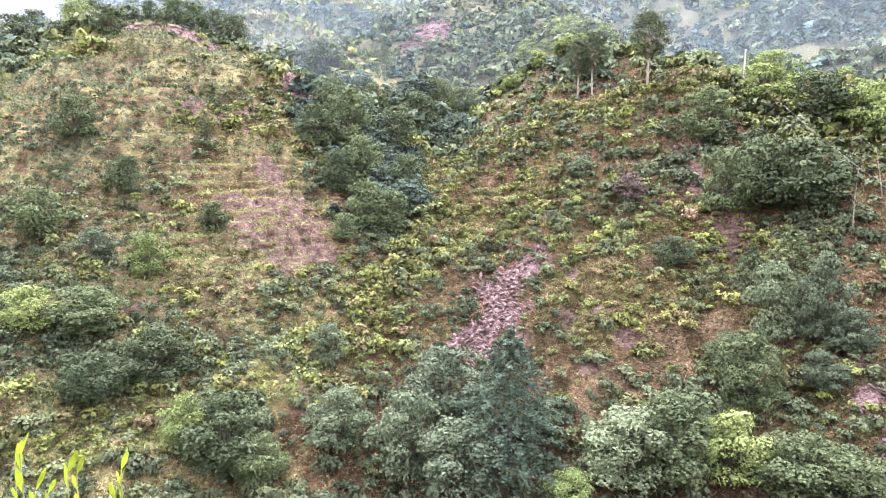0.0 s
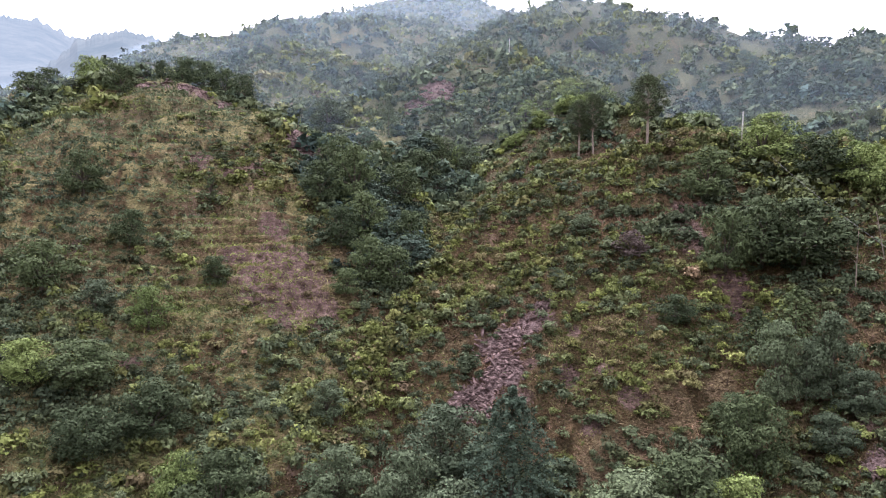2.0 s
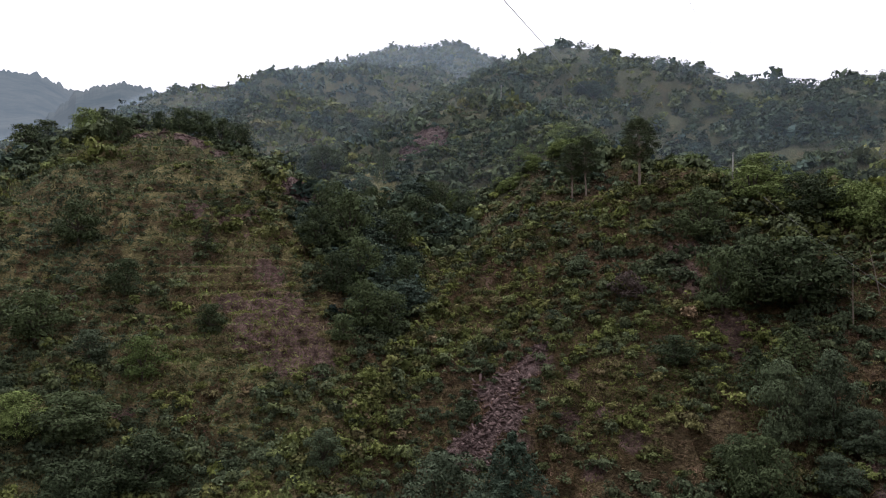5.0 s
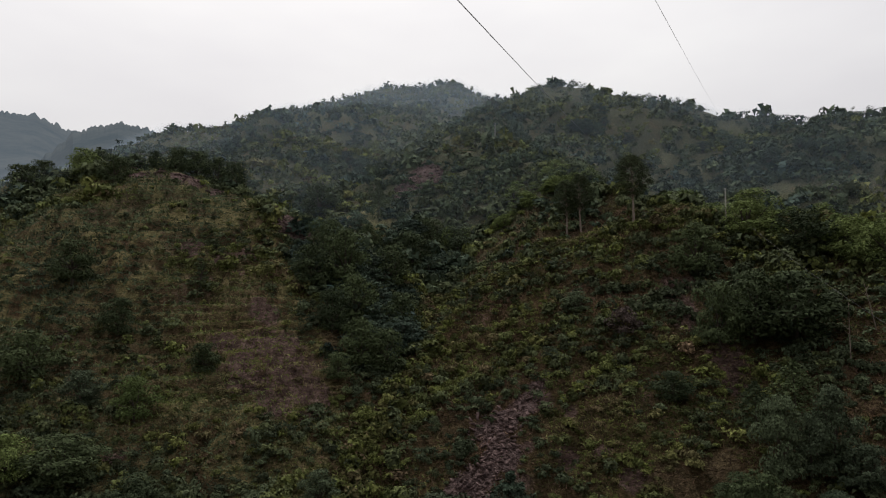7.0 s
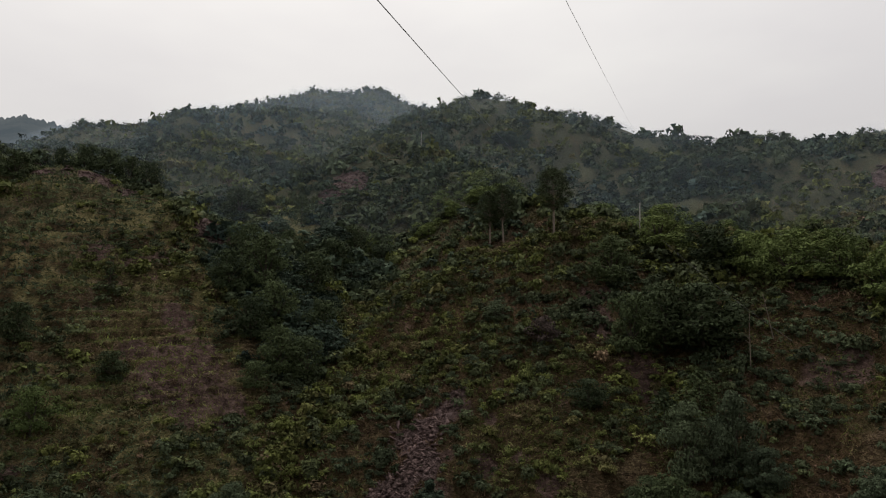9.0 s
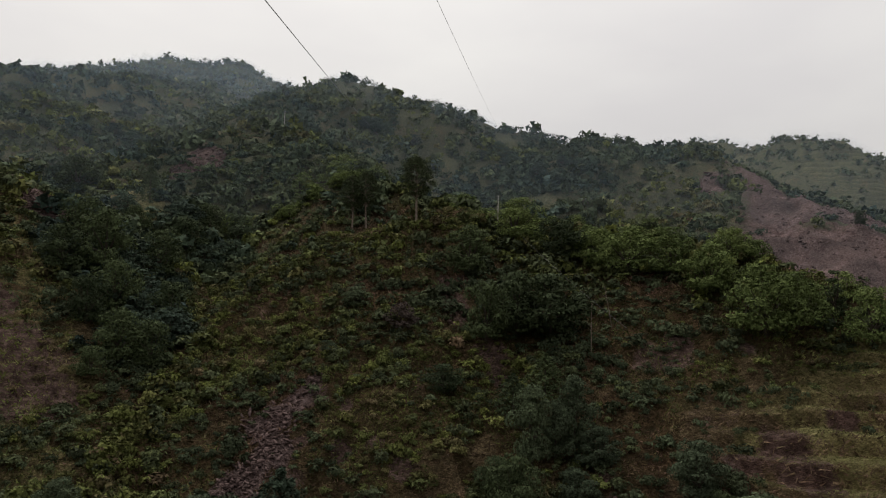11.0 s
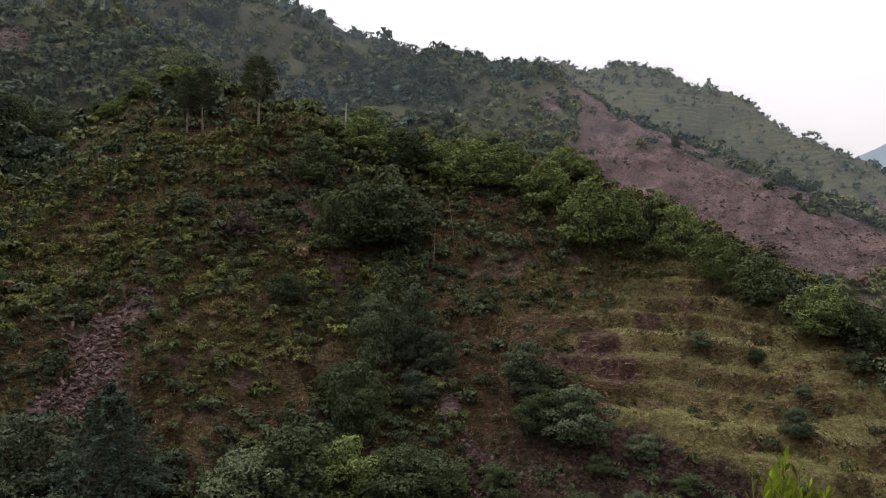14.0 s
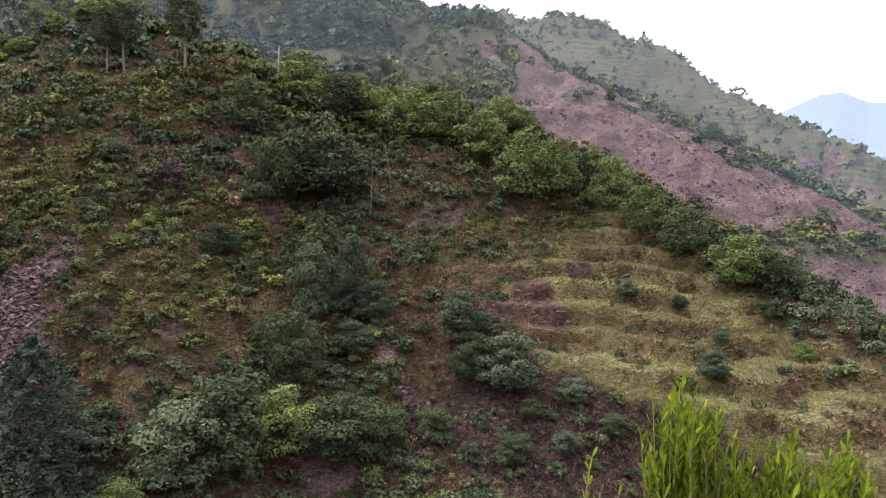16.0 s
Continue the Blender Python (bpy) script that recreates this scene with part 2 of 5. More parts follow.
def make_ground():
    m, n, l, b = material("hillside_soil_and_grass", 1.0, 0.02)
    pos = n.new("ShaderNodeNewGeometry").outputs["Position"]
    big, mid, fine = noise_node(n, l, 0.07, 5, pos), noise_node(n, l, 0.6, 5, pos), noise_node(n, l, 4.0, 4, pos)
    grass = ramp_node(n, l, mid.outputs["Fac"], [(0.32, (0.028, 0.019, 0.012)), (0.5, (0.082, 0.050, 0.029)), (0.68, (0.140, 0.088, 0.052))]).outputs["Color"]
    grass = mix_node(n, l, math_node(n, l, "MULTIPLY", big.outputs["Fac"], 0.9), grass, (0.034, 0.032, 0.016))
    straw = ramp_node(n, l, fine.outputs["Fac"], [(0.3, (0.050, 0.036, 0.022)), (0.55, (0.105, 0.080, 0.046)), (0.75, (0.17, 0.138, 0.080))]).outputs["Color"]
    earth = ramp_node(n, l, mid.outputs["Fac"], [(0.3, (0.034, 0.023, 0.019)), (0.5, (0.088, 0.058, 0.051)), (0.72, (0.160, 0.112, 0.098))]).outputs["Color"]
    wave = noise_node(n, l, 1.6, 6, pos, 0.75)
    slab = noise_node(n, l, 0.28, 8, pos, 0.8)
    split = math_node(n, l, "ADD", math_node(n, l, "MULTIPLY", wave.outputs["Fac"], 0.5), math_node(n, l, "MULTIPLY", slab.outputs["Fac"], 0.5))
    rock = ramp_node(n, l, split, [(0.36, (0.036, 0.024, 0.024)), (0.46, (0.085, 0.056, 0.053)), (0.55, (0.158, 0.114, 0.112)), (0.70, (0.31, 0.245, 0.235))]).outputs["Color"]
    rock = mix_node(n, l, ramp_node(n, l, big.outputs["Fac"], [(0.40, (0, 0, 0)), (0.62, (1, 1, 1))]).outputs["Color"], rock, mix_node(n, l, 0.6, rock, (0.080, 0.060, 0.058)))
    wash = n.new("ShaderNodeMapping")
    wash.inputs["Scale"].default_value = (0.022, 0.12, 0.04)
    l.new(pos, wash.inputs["Vector"])
    wash = ramp_node(n, l, noise_node(n, l, 1.0, 6, wash.outputs["Vector"], 0.7).outputs["Fac"], [(0.34, (0.62, 0.62, 0.60)), (0.5, (1, 1, 1)), (0.66, (1.5, 1.45, 1.4))]).outputs["Color"]
    rock = mix_node(n, l, 1.0, rock, wash, "MULTIPLY")
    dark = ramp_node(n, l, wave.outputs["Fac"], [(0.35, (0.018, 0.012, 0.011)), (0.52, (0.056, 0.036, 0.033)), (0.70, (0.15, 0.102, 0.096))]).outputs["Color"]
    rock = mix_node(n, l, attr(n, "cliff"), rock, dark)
    lawn = ramp_node(n, l, mid.outputs["Fac"], [(0.32, (0.125, 0.116, 0.052)), (0.5, (0.185, 0.172, 0.080)), (0.7, (0.285, 0.260, 0.122))]).outputs["Color"]
    edge = math_node(n, l, "MULTIPLY", math_node(n, l, "SUBTRACT", fine.outputs["Fac"], 0.5), 1.5)
    edge = math_node(n, l, "ADD", edge, math_node(n, l, "MULTIPLY", math_node(n, l, "SUBTRACT", mid.outputs["Fac"], 0.5), 1.2))

    def ragged(name):
        v = math_node(n, l, "ADD", attr(n, name), edge)
        return math_node(n, l, "MULTIPLY", math_node(n, l, "SUBTRACT", v, 0.30), 2.6, True)

    grass = mix_node(n, l, attr(n, "green"), grass, (0.072, 0.080, 0.050))
    c = mix_node(n, l, attr(n, "lawn"), grass, lawn)
    c = mix_node(n, l, ragged("straw"), c, straw)
    c = mix_node(n, l, ragged("earth"), c, earth)
    c = mix_node(n, l, ragged("rock"), c, rock)
    tuft = n.new("ShaderNodeMapping")
    tuft.inputs["Scale"].default_value = (1, 1, 2.6)
    l.new(pos, tuft.inputs["Vector"])
    tuft = noise_node(n, l, 1.5, 8, tuft.outputs["Vector"], 0.85).outputs["Fac"]
    tone = ramp_node(n, l, tuft, [(0.36, (0.42, 0.40, 0.38)), (0.5, (0.95, 0.95, 0.95)), (0.64, (1.65, 1.65, 1.65))]).outputs["Color"]
    c = mix_node(n, l, 1.0, c, tone, "MULTIPLY")
    # old terraces drawn in tone alone: lighter lips, darker banks, one above the other up the slope
    level = n.new("ShaderNodeSeparateXYZ")
    l.new(pos, level.inputs["Vector"])
    rise = math_node(n, l, "ADD", math_node(n, l, "MULTIPLY", level.outputs["Z"], 0.26), math_node(n, l, "MULTIPLY", noise_node(n, l, 0.014, 3, pos).outputs["Fac"], 7.0))
    lip = ramp_node(n, l, math_node(n, l, "FRACT", rise), [(0.0, (0.80, 0.80, 0.80)), (0.45, (0.95, 0.95, 0.95)), (0.85, (1.22, 1.22, 1.18)), (1.0, (0.80, 0.80, 0.80))]).outputs["Color"]
    worn = ramp_node(n, l, noise_node(n, l, 0.02, 3, pos).outputs["Fac"], [(0.42, (0.15, 0.15, 0.15)), (0.60, (1, 1, 1))]).outputs["Color"]
    c = mix_node(n, l, math_node(n, l, "MULTIPLY", attr(n, "old_terrace"), worn), c, mix_node(n, l, 1.0, c, lip, "MULTIPLY"))
    c = mix_node(n, l, math_node(n, l, "MULTIPLY", attr(n, "bank"), 0.40), c, mix_node(n, l, 1.0, c, (0.62, 0.48, 0.42), "MULTIPLY"))
    l.new(c, b.inputs["Base Color"])
    h = math_node(n, l, "ADD", math_node(n, l, "ADD", fine.outputs["Fac"], wave.outputs["Fac"]), tuft)
    bump_node(n, l, h, 1.0, 0.6, b)
    return m


# first stop lightened and blued: haze over the gully put into leaf colour
LEAF_STOPS = [(0.00, (0.031, 0.048, 0.043)), (0.25, (0.041, 0.055, 0.033)), (0.44, (0.058, 0.069, 0.036)),
              (0.57, (0.086, 0.098, 0.028)), (0.70, (0.092, 0.078, 0.040)), (0.84, (0.108, 0.072, 0.048)), (1.00, (0.106, 0.064, 0.050))]


def make_foliage(name="shrub_leaves", hue=None, thin=0.06, grain=5.0):
    """Leaves from blue-green (0) by green and lime to dry brown (1); each a little different."""
    m, n, l, b = material(name, 0.8, 0.04)
    geo = n.new("ShaderNodeNewGeometry")
    each = geo.outputs["Random Per Island"]
    if hue is None:
        base = ramp_node(n, l, attr(n, "hue"), LEAF_STOPS).outputs["Color"]
        tint = attr(n, "tint")
    else:
        info = n.new("ShaderNodeObjectInfo")
        tint = info.outputs["Random"]
        base = mix_node(n, l, tint, hue[0], hue[1])
        tint = math_node(n, l, "ADD", 0.35, math_node(n, l, "MULTIPLY", tint, 0.3))
    shade = math_node(n, l, "ADD", 0.62, math_node(n, l, "MULTIPLY", each, 0.80))
    shade = math_node(n, l, "MULTIPLY", shade, math_node(n, l, "ADD", 0.50, math_node(n, l, "MULTIPLY", tint, 1.0)))
    fleck = noise_node(n, l, grain, 3, geo.outputs["Position"], 0.6).outputs["Fac"]
    shade = math_node(n, l, "MULTIPLY", shade, ramp_node(n, l, fleck, [(0.34, (0.62, 0.62, 0.62)), (0.5, (1.0, 1.0, 1.0)), (0.66, (1.32, 1.32, 1.32))]).outputs["Color"])
    grey = n.new("ShaderNodeCombineColor")
    for k in ("Red", "Green", "Blue"):
        l.new(shade, grey.inputs[k])
    c = mix_node(n, l, 1.0, base, grey.outputs["Color"], "MULTIPLY")
    l.new(c, b.inputs["Base Color"])
    glow = n.new("ShaderNodeBsdfTranslucent")
    l.new(c, glow.inputs["Color"])
    both = n.new("ShaderNodeMixShader")
    both.inputs["Fac"].default_value = thin
    l.new(b.outputs["BSDF"], both.inputs[1])
    l.new(glow.outputs["BSDF"], both.inputs[2])
    l.new(both.outputs["Shader"], n["Material Output"].inputs["Surface"])
    return m


def make_bark(name, a, c, scale=6.0):
    m, n, l, b = material(name, 0.9, 0.15)
    co = n.new("ShaderNodeTexCoord").outputs["Object"]
    stretch = n.new("ShaderNodeMapping")
    stretch.inputs["Scale"].default_value = (1, 1, 0.2)
    l.new(co, stretch.inputs["Vector"])
    t = noise_node(n, l, scale, 5, stretch.outputs["Vector"], 0.7)
    l.new(ramp_node(n, l, t.outputs["Fac"], [(0.3, a), (0.7, c)]).outputs["Color"], b.inputs["Base Color"])
    bump_node(n, l, t.outputs["Fac"], 0.6, 0.05, b)
    return m


def make_plain(name, a, c, scale=3.0, rough=0.8, metal=0.0):
    m, n, l, b = material(name, rough, 0.3)
    b.inputs["Metallic"].default_value = metal
    co = n.new("ShaderNodeTexCoord").outputs["Object"]
    t = noise_node(n, l, scale, 6, co, 0.65)
    l.new(ramp_node(n, l, t.outputs["Fac"], [(0.3, a), (0.7, c)]).outputs["Color"], b.inputs["Base Color"])
    bump_node(n, l, t.outputs["Fac"], 0.3, 0.03, b)
    return m


def make_rock():
    m, n, l, b = material("pink_shale", 0.95, 0.08)
    pos = n.new("ShaderNodeNewGeometry")
    t = noise_node(n, l, 2.5, 6, pos.outputs["Position"], 0.7)
    a = ramp_node(n, l, t.outputs["Fac"], [(0.3, (0.045, 0.031, 0.029)), (0.55, (0.100, 0.069, 0.066)), (0.8, (0.20, 0.155, 0.148))]).outputs["Color"]
    shade = math_node(n, l, "ADD", 0.6, math_node(n, l, "MULTIPLY", pos.outputs["Random Per Island"], 0.7))
    grey = n.new("ShaderNodeCombineColor")
    for k in ("Red", "Green", "Blue"):
        l.new(shade, grey.inputs[k])
    l.new(mix_node(n, l, 1.0, a, grey.outputs["Color"], "MULTIPLY"), b.inputs["Base Color"])
    bump_node(n, l, t.outputs["Fac"], 0.8, 0.1, b)
    return m


def make_haze_sheet(amount):
    """Sheet imitating distance haze: lets most light through and scatters the rest both ways."""
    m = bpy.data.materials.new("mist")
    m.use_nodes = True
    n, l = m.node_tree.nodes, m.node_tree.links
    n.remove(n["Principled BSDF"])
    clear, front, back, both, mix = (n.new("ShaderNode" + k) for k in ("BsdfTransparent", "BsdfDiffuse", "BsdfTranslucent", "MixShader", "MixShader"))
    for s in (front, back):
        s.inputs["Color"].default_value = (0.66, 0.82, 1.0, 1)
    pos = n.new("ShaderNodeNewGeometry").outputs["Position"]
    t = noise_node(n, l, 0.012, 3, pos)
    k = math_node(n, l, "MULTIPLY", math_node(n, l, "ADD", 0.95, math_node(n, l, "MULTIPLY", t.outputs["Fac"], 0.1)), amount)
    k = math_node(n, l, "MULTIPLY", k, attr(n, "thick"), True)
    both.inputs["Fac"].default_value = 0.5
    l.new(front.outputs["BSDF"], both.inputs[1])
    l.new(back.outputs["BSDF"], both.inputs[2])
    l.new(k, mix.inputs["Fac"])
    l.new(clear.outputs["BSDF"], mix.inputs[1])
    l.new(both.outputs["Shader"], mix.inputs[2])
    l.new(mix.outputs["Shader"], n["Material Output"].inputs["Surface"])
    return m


def make_haze_glow(name, low, high, strength):
    """Far mountains whose blue haze is put into their own emission, not into the air."""
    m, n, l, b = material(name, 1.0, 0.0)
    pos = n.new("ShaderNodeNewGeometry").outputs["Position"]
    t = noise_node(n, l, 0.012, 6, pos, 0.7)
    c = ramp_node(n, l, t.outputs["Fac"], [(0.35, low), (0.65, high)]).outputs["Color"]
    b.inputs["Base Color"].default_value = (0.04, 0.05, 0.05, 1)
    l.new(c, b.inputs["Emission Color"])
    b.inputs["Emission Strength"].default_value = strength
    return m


GROUND = make_ground()
LEAVES = make_foliage()
MID_LEAVES = make_foliage("scrub_leaves", None, 0.06, 2.4)
FAR_LEAVES = make_foliage("woodland_leaves", None, 0.06, 0.8)
BLADES = make_foliage("grass_blades", None, 0.10, 6.0)
DARK_LEAF = make_foliage("dark_green_leaves", ((0.034, 0.046, 0.024), (0.048, 0.062, 0.028)))
GREY_LEAF = make_foliage("grey_green_leaves", ((0.052, 0.068, 0.042), (0.066, 0.083, 0.046)))
LIME_LEAF = make_foliage("light_green_leaves", ((0.072, 0.098, 0.034), (0.098, 0.124, 0.042)))
# woodland leaves with bluish haze mixed into their base colour
HAZED_LEAF = make_foliage("gully_leaves_with_haze", ((0.036, 0.053, 0.042), (0.049, 0.068, 0.047)))
CONIFER_LEAF = make_foliage("blue_green_needles", ((0.026, 0.038, 0.027), (0.031, 0.045, 0.030)))
PINE_LEAF = make_foliage("olive_needles", ((0.034, 0.045, 0.022), (0.042, 0.054, 0.024)))
BROWN_LEAF = make_foliage("purple_brown_leaves", ((0.050, 0.040, 0.038), (0.070, 0.052, 0.046)))
BUSH_LEAF = make_foliage("fresh_bush_leaves", ((0.15, 0.21, 0.016), (0.19, 0.24, 0.020)), 0.3, 25.0)
BARK = make_bark("grey_brown_bark", (0.030, 0.024, 0.019), (0.070, 0.058, 0.046))
PALE_BARK = make_bark("pale_bark", (0.11, 0.085, 0.07), (0.22, 0.18, 0.15))
STEM = make_bark("green_stem", (0.16, 0.14, 0.06), (0.26, 0.25, 0.09), 30)
CONCRETE = make_plain("weathered_concrete", (0.20, 0.19, 0.17), (0.34, 0.32, 0.29))
WALL = make_plain("whitewash", (0.55, 0.54, 0.52), (0.78, 0.77, 0.74), 1.0)
MUD = make_plain("mud_plaster", (0.10, 0.085, 0.07), (0.19, 0.16, 0.13), 1.0)
TIN = make_plain("dull_tin", (0.15, 0.16, 0.17), (0.26, 0.27, 0.28), 0.7, 0.6, 0.1)
DARK = make_plain("dark_opening", (0.02, 0.02, 0.022), (0.04, 0.04, 0.042))
WIRE = make_plain("wire", (0.03, 0.03, 0.03), (0.06, 0.06, 0.06), 3, 0.6)
ROCK = make_rock()

# ---------------------------------------------------------------- mesh helpers
def link_mesh(name, verts, faces, mat, parent=None, attrs=None, smoothed=False):
    """One object from arrays: verts (n, 3), faces (m, 3 or 4); attrs: values a face."""
    verts, faces = np.asarray(verts, np.float32), np.asarray(faces, np.int32)
    me = bpy.data.meshes.new(name)
    k = faces.shape[1]
    me.vertices.add(len(verts))
    me.vertices.foreach_set("co", verts.ravel())
    me.loops.add(faces.size)
    me.loops.foreach_set("vertex_index", faces.ravel())
    me.polygons.add(len(faces))
    me.polygons.foreach_set("loop_start", np.arange(0, faces.size, k, dtype=np.int32))
    if smoothed:
        me.polygons.foreach_set("use_smooth", np.ones(len(faces), bool))
    for key, (domain, values) in (attrs or {}).items():
        a = me.attributes.new(key, "FLOAT", domain)
        a.data.foreach_set("value", np.asarray(values, np.float32))
    me.update(calc_edges=True)
    me.validate()
    me.materials.append(mat)
    ob = new(name, me)
    ob.parent = parent
    return ob


def part(name, bm, mat, parent, label=""):
    me = bpy.data.meshes.new(name)
    bm.to_mesh(me)
    bm.free()
    me.materials.append(mat)
    ob = new(name, me)
    ob.parent = parent
    return tagged(ob, label)


def leaf_arrays(rng, at, out, length, width, droop=0.0, tri=False):
    """Leaves at places, facing out: kites of four corners, or triangles."""
    n = len(at)
    t = rng.normal(size=(n, 3))
    t -= out * np.sum(t * out, axis=1, keepdims=True)
    t[:, 2] -= droop
    t /= np.linalg.norm(t, axis=1, keepdims=True) + 1e-9
    s = np.cross(out, t)
    s /= np.linalg.norm(s, axis=1, keepdims=True) + 1e-9
    length = np.broadcast_to(length, n)[:, None]
    w = s * length * width
    if tri:
        v = np.stack([at - t * length * 0.5 - w * 0.5, at - t * length * 0.4 + w * 0.5, at + t * length * 0.5], axis=1)
        return v.reshape(-1, 3), np.arange(3 * n).reshape(n, 3)
    up = out * length * 0.12
    v = np.stack([at - t * length * 0.5, at - w * 0.5 + up, at + t * length * 0.5, at + w * 0.5 + up], axis=1)
    return v.reshape(-1, 3), np.arange(4 * n).reshape(n, 4)


def unit(a):
    return a / (np.linalg.norm(a, axis=1, keepdims=True) + 1e-9)


def blob_leaves(rng, blobs, count):
    """Places and outward ways on and in a heap of lumpy balls (x, y, z, radius)."""
    blobs = np.asarray(blobs, float)
    share = blobs[:, 3] ** 2
    pick = rng.choice(len(blobs), count, p=share / share.sum())
    d = unit(rng.normal(size=(count, 3)))
    d[:, 2] = np.where(d[:, 2] < -0.35, -d[:, 2], d[:, 2])
    rad = blobs[pick, 3] * (0.80 + 0.28 * rng.rand(count)) * (1 + 0.18 * np.sin(5 * d[:, 0] + pick) * np.cos(4 * d[:, 1]))
    at = blobs[pick, :3] + d * rad[:, None] * np.array([1, 1, 0.85])
    out = unit(d + 0.36 * rng.normal(size=(count, 3)) + np.array([0, 0, 0.15]))
    return at, out


def limb(bm, a, b, ra, rb, sides=6, bend=0.0, rng=None, rings=4):
    """A tapered, slightly bent limb from a to b."""
    a, b = Vector(a), Vector(b)
    way = (b - a).normalized()
    u = way.orthogonal().normalized()
    v = way.cross(u)
    k = Vector((rng.uniform(-1, 1), rng.uniform(-1, 1), 0)) * bend if rng is not None else Vector((0, 0, 0))
    last = None
    for i in range(rings + 1):
        f = i / rings
        c = a.lerp(b, f) + k * math.sin(math.pi * f)
        r = ra + (rb - ra) * f
        ring = [bm.verts.new(c + (u * math.cos(2 * math.pi * j / sides) + v * math.sin(2 * math.pi * j / sides)) * r) for j in range(sides)]
        if last:
            for j in range(sides):
                bm.faces.new((last[j], last[(j + 1) % sides], ring[(j + 1) % sides], ring[j]))
        last = ring
    bm.faces.new(last)


# ---------------------------------------------------------------- ground cover, by places on the plan: x, y, radius
HILLS_ROCK = [
    (-12, 256, 6.5), (-13, 249, 5.0), (-3, 257, 6.0),
    (-4, 264, 10.0), (-69, 267, 4.4), (-70, 267, 3.3), (-1, 261, 6.8), (-12, 258, 5.6), (-129, 317, 4.8),
    (-5, 270, 8.6), (-9, 255, 5.6), (1, 267, 4.8), (-65, 263, 3.2), (-133, 315, 5.1), (-119, 304, 4.9),
    (-150, 335, 4.8), (-104, 284, 3.9),
]
LEFT_ROCK = [
    (-37, 167, 5.6), (-39, 168, 4.6), (-35, 165, 4.0), (-43, 171, 3.2), (-88, 188, 2.5), (-37, 168, 2.7),
    (-34, 166, 2.0), (-83, 181, 3.0), (-78, 181, 3.2), (-71, 179, 3.2), (-66, 178, 3.0), (-60, 177, 2.6),
]
CENTRE_ROCK = [
    (7, 98, 2.9), (9, 90, 2.7), (6, 89, 2.7), (13, 99, 2.5), (10, 96, 2.7), (9, 92, 2.3),
    (7, 91, 2.3), (5, 89, 2.5), (5, 86, 1.9), (8, 95, 2.7), (4, 90, 2.5), (2, 88, 1.8),
    (15, 102, 1.6), (32, 60, 2.0), (10, 97, 2.9),
]
TERRACES_ROCK = [
    (46, 68, 2.0), (45, 63, 1.7), (45, 60, 2.3), (43, 57, 2.0),
]
SLIDE_ROCK = [
    (227, 252, 8.8), (477, 205, 11.4), (490, 191, 10.5), (479, 166, 11.1),
]
TERRACES_EARTH = [
    (68, 64, 4.2), (66, 60, 3.1), (76, 63, 2.6), (62, 65, 2.2), (68, 84, 3.2), (43, 95, 2.6),
    (65, 87, 3.2), (71, 87, 2.5), (44, 99, 3.2), (76, 78, 1.5), (47, 73, 1.6),
]
LEFT_EARTH = [
    (-32, 117, 5.4), (-25, 112, 5.1), (-25, 102, 4.2), (-19, 106, 3.2), (-33, 111, 3.4), (-53, 142, 3.9),
    (-42, 144, 3.0), (-37, 116, 3.6), (-33, 125, 3.9), (-28, 117, 4.2), (-21, 107, 3.8), (-30, 106, 3.3),
    (-20, 102, 2.6), (-63, 111, 1.8), (-46, 141, 3.3), (-40, 137, 2.3),
]
HILLS_EARTH = [
    (-135, 333, 7.9),
]
CENTRE_EARTH = [
    (10, 86, 2.0), (15, 98, 2.3), (17, 88, 2.1), (12, 91, 1.7), (42, 116, 2.5), (23, 81, 2.5),
    (18, 79, 2.2), (21, 86, 1.7), (41, 111, 2.6), (40, 107, 2.7), (46, 117, 2.0), (19, 96, 1.3),
    (41, 109, 2.3), (46, 116, 2.0), (35, 59, 1.1),
]
VALLEY_EARTH = [
    (-43, 89, 1.4),
]
TERRACES_STRAW = [
    (66, 71, 3.9), (60, 70, 3.2), (74, 74, 3.6), (54, 67, 2.1), (68, 66, 3.3), (65, 61, 3.5),
    (62, 59, 2.1),
]
CENTRE_STRAW = [
    (21, 76, 3.5), (28, 79, 3.8), (34, 81, 3.5), (17, 73, 2.6), (23, 77, 3.2), (18, 75, 2.7),
    (29, 78, 2.5),
]
LEFT_STRAW = [
    (-19, 122, 3.1), (-43, 141, 2.6),
]
PATCHES = {"rock": HILLS_ROCK + LEFT_ROCK + CENTRE_ROCK + TERRACES_ROCK + SLIDE_ROCK, "earth": TERRACES_EARTH + LEFT_EARTH + HILLS_EARTH + CENTRE_EARTH + VALLEY_EARTH, "straw": TERRACES_STRAW + CENTRE_STRAW + LEFT_STRAW}


def cover_at(kind, x, y):
    """How much of a kind of cover lies at x, y: 0 to 1, with ragged edges."""
    v = np.zeros(np.shape(x))
    wob = np.clip(1 + 0.8 * fbm(x, y, 7, 4, 3), 0.5, 2)
    for px, py, rad in PATCHES[kind]:
        m = np.where((np.abs(x - px) < 2.4 * rad) & (np.abs(y - py) < 2.4 * rad))[0]
        d = np.hypot(x[m] - px, y[m] - py) * wob[m]
        v[m] = np.maximum(v[m], 1 - smooth(0.45 * rad, 1.2 * rad, d))
    if kind == "rock":
        v = np.maximum(v, np.maximum(slide_mask(x, y), 0.7 * cliff_mask(x, y)))
    return v


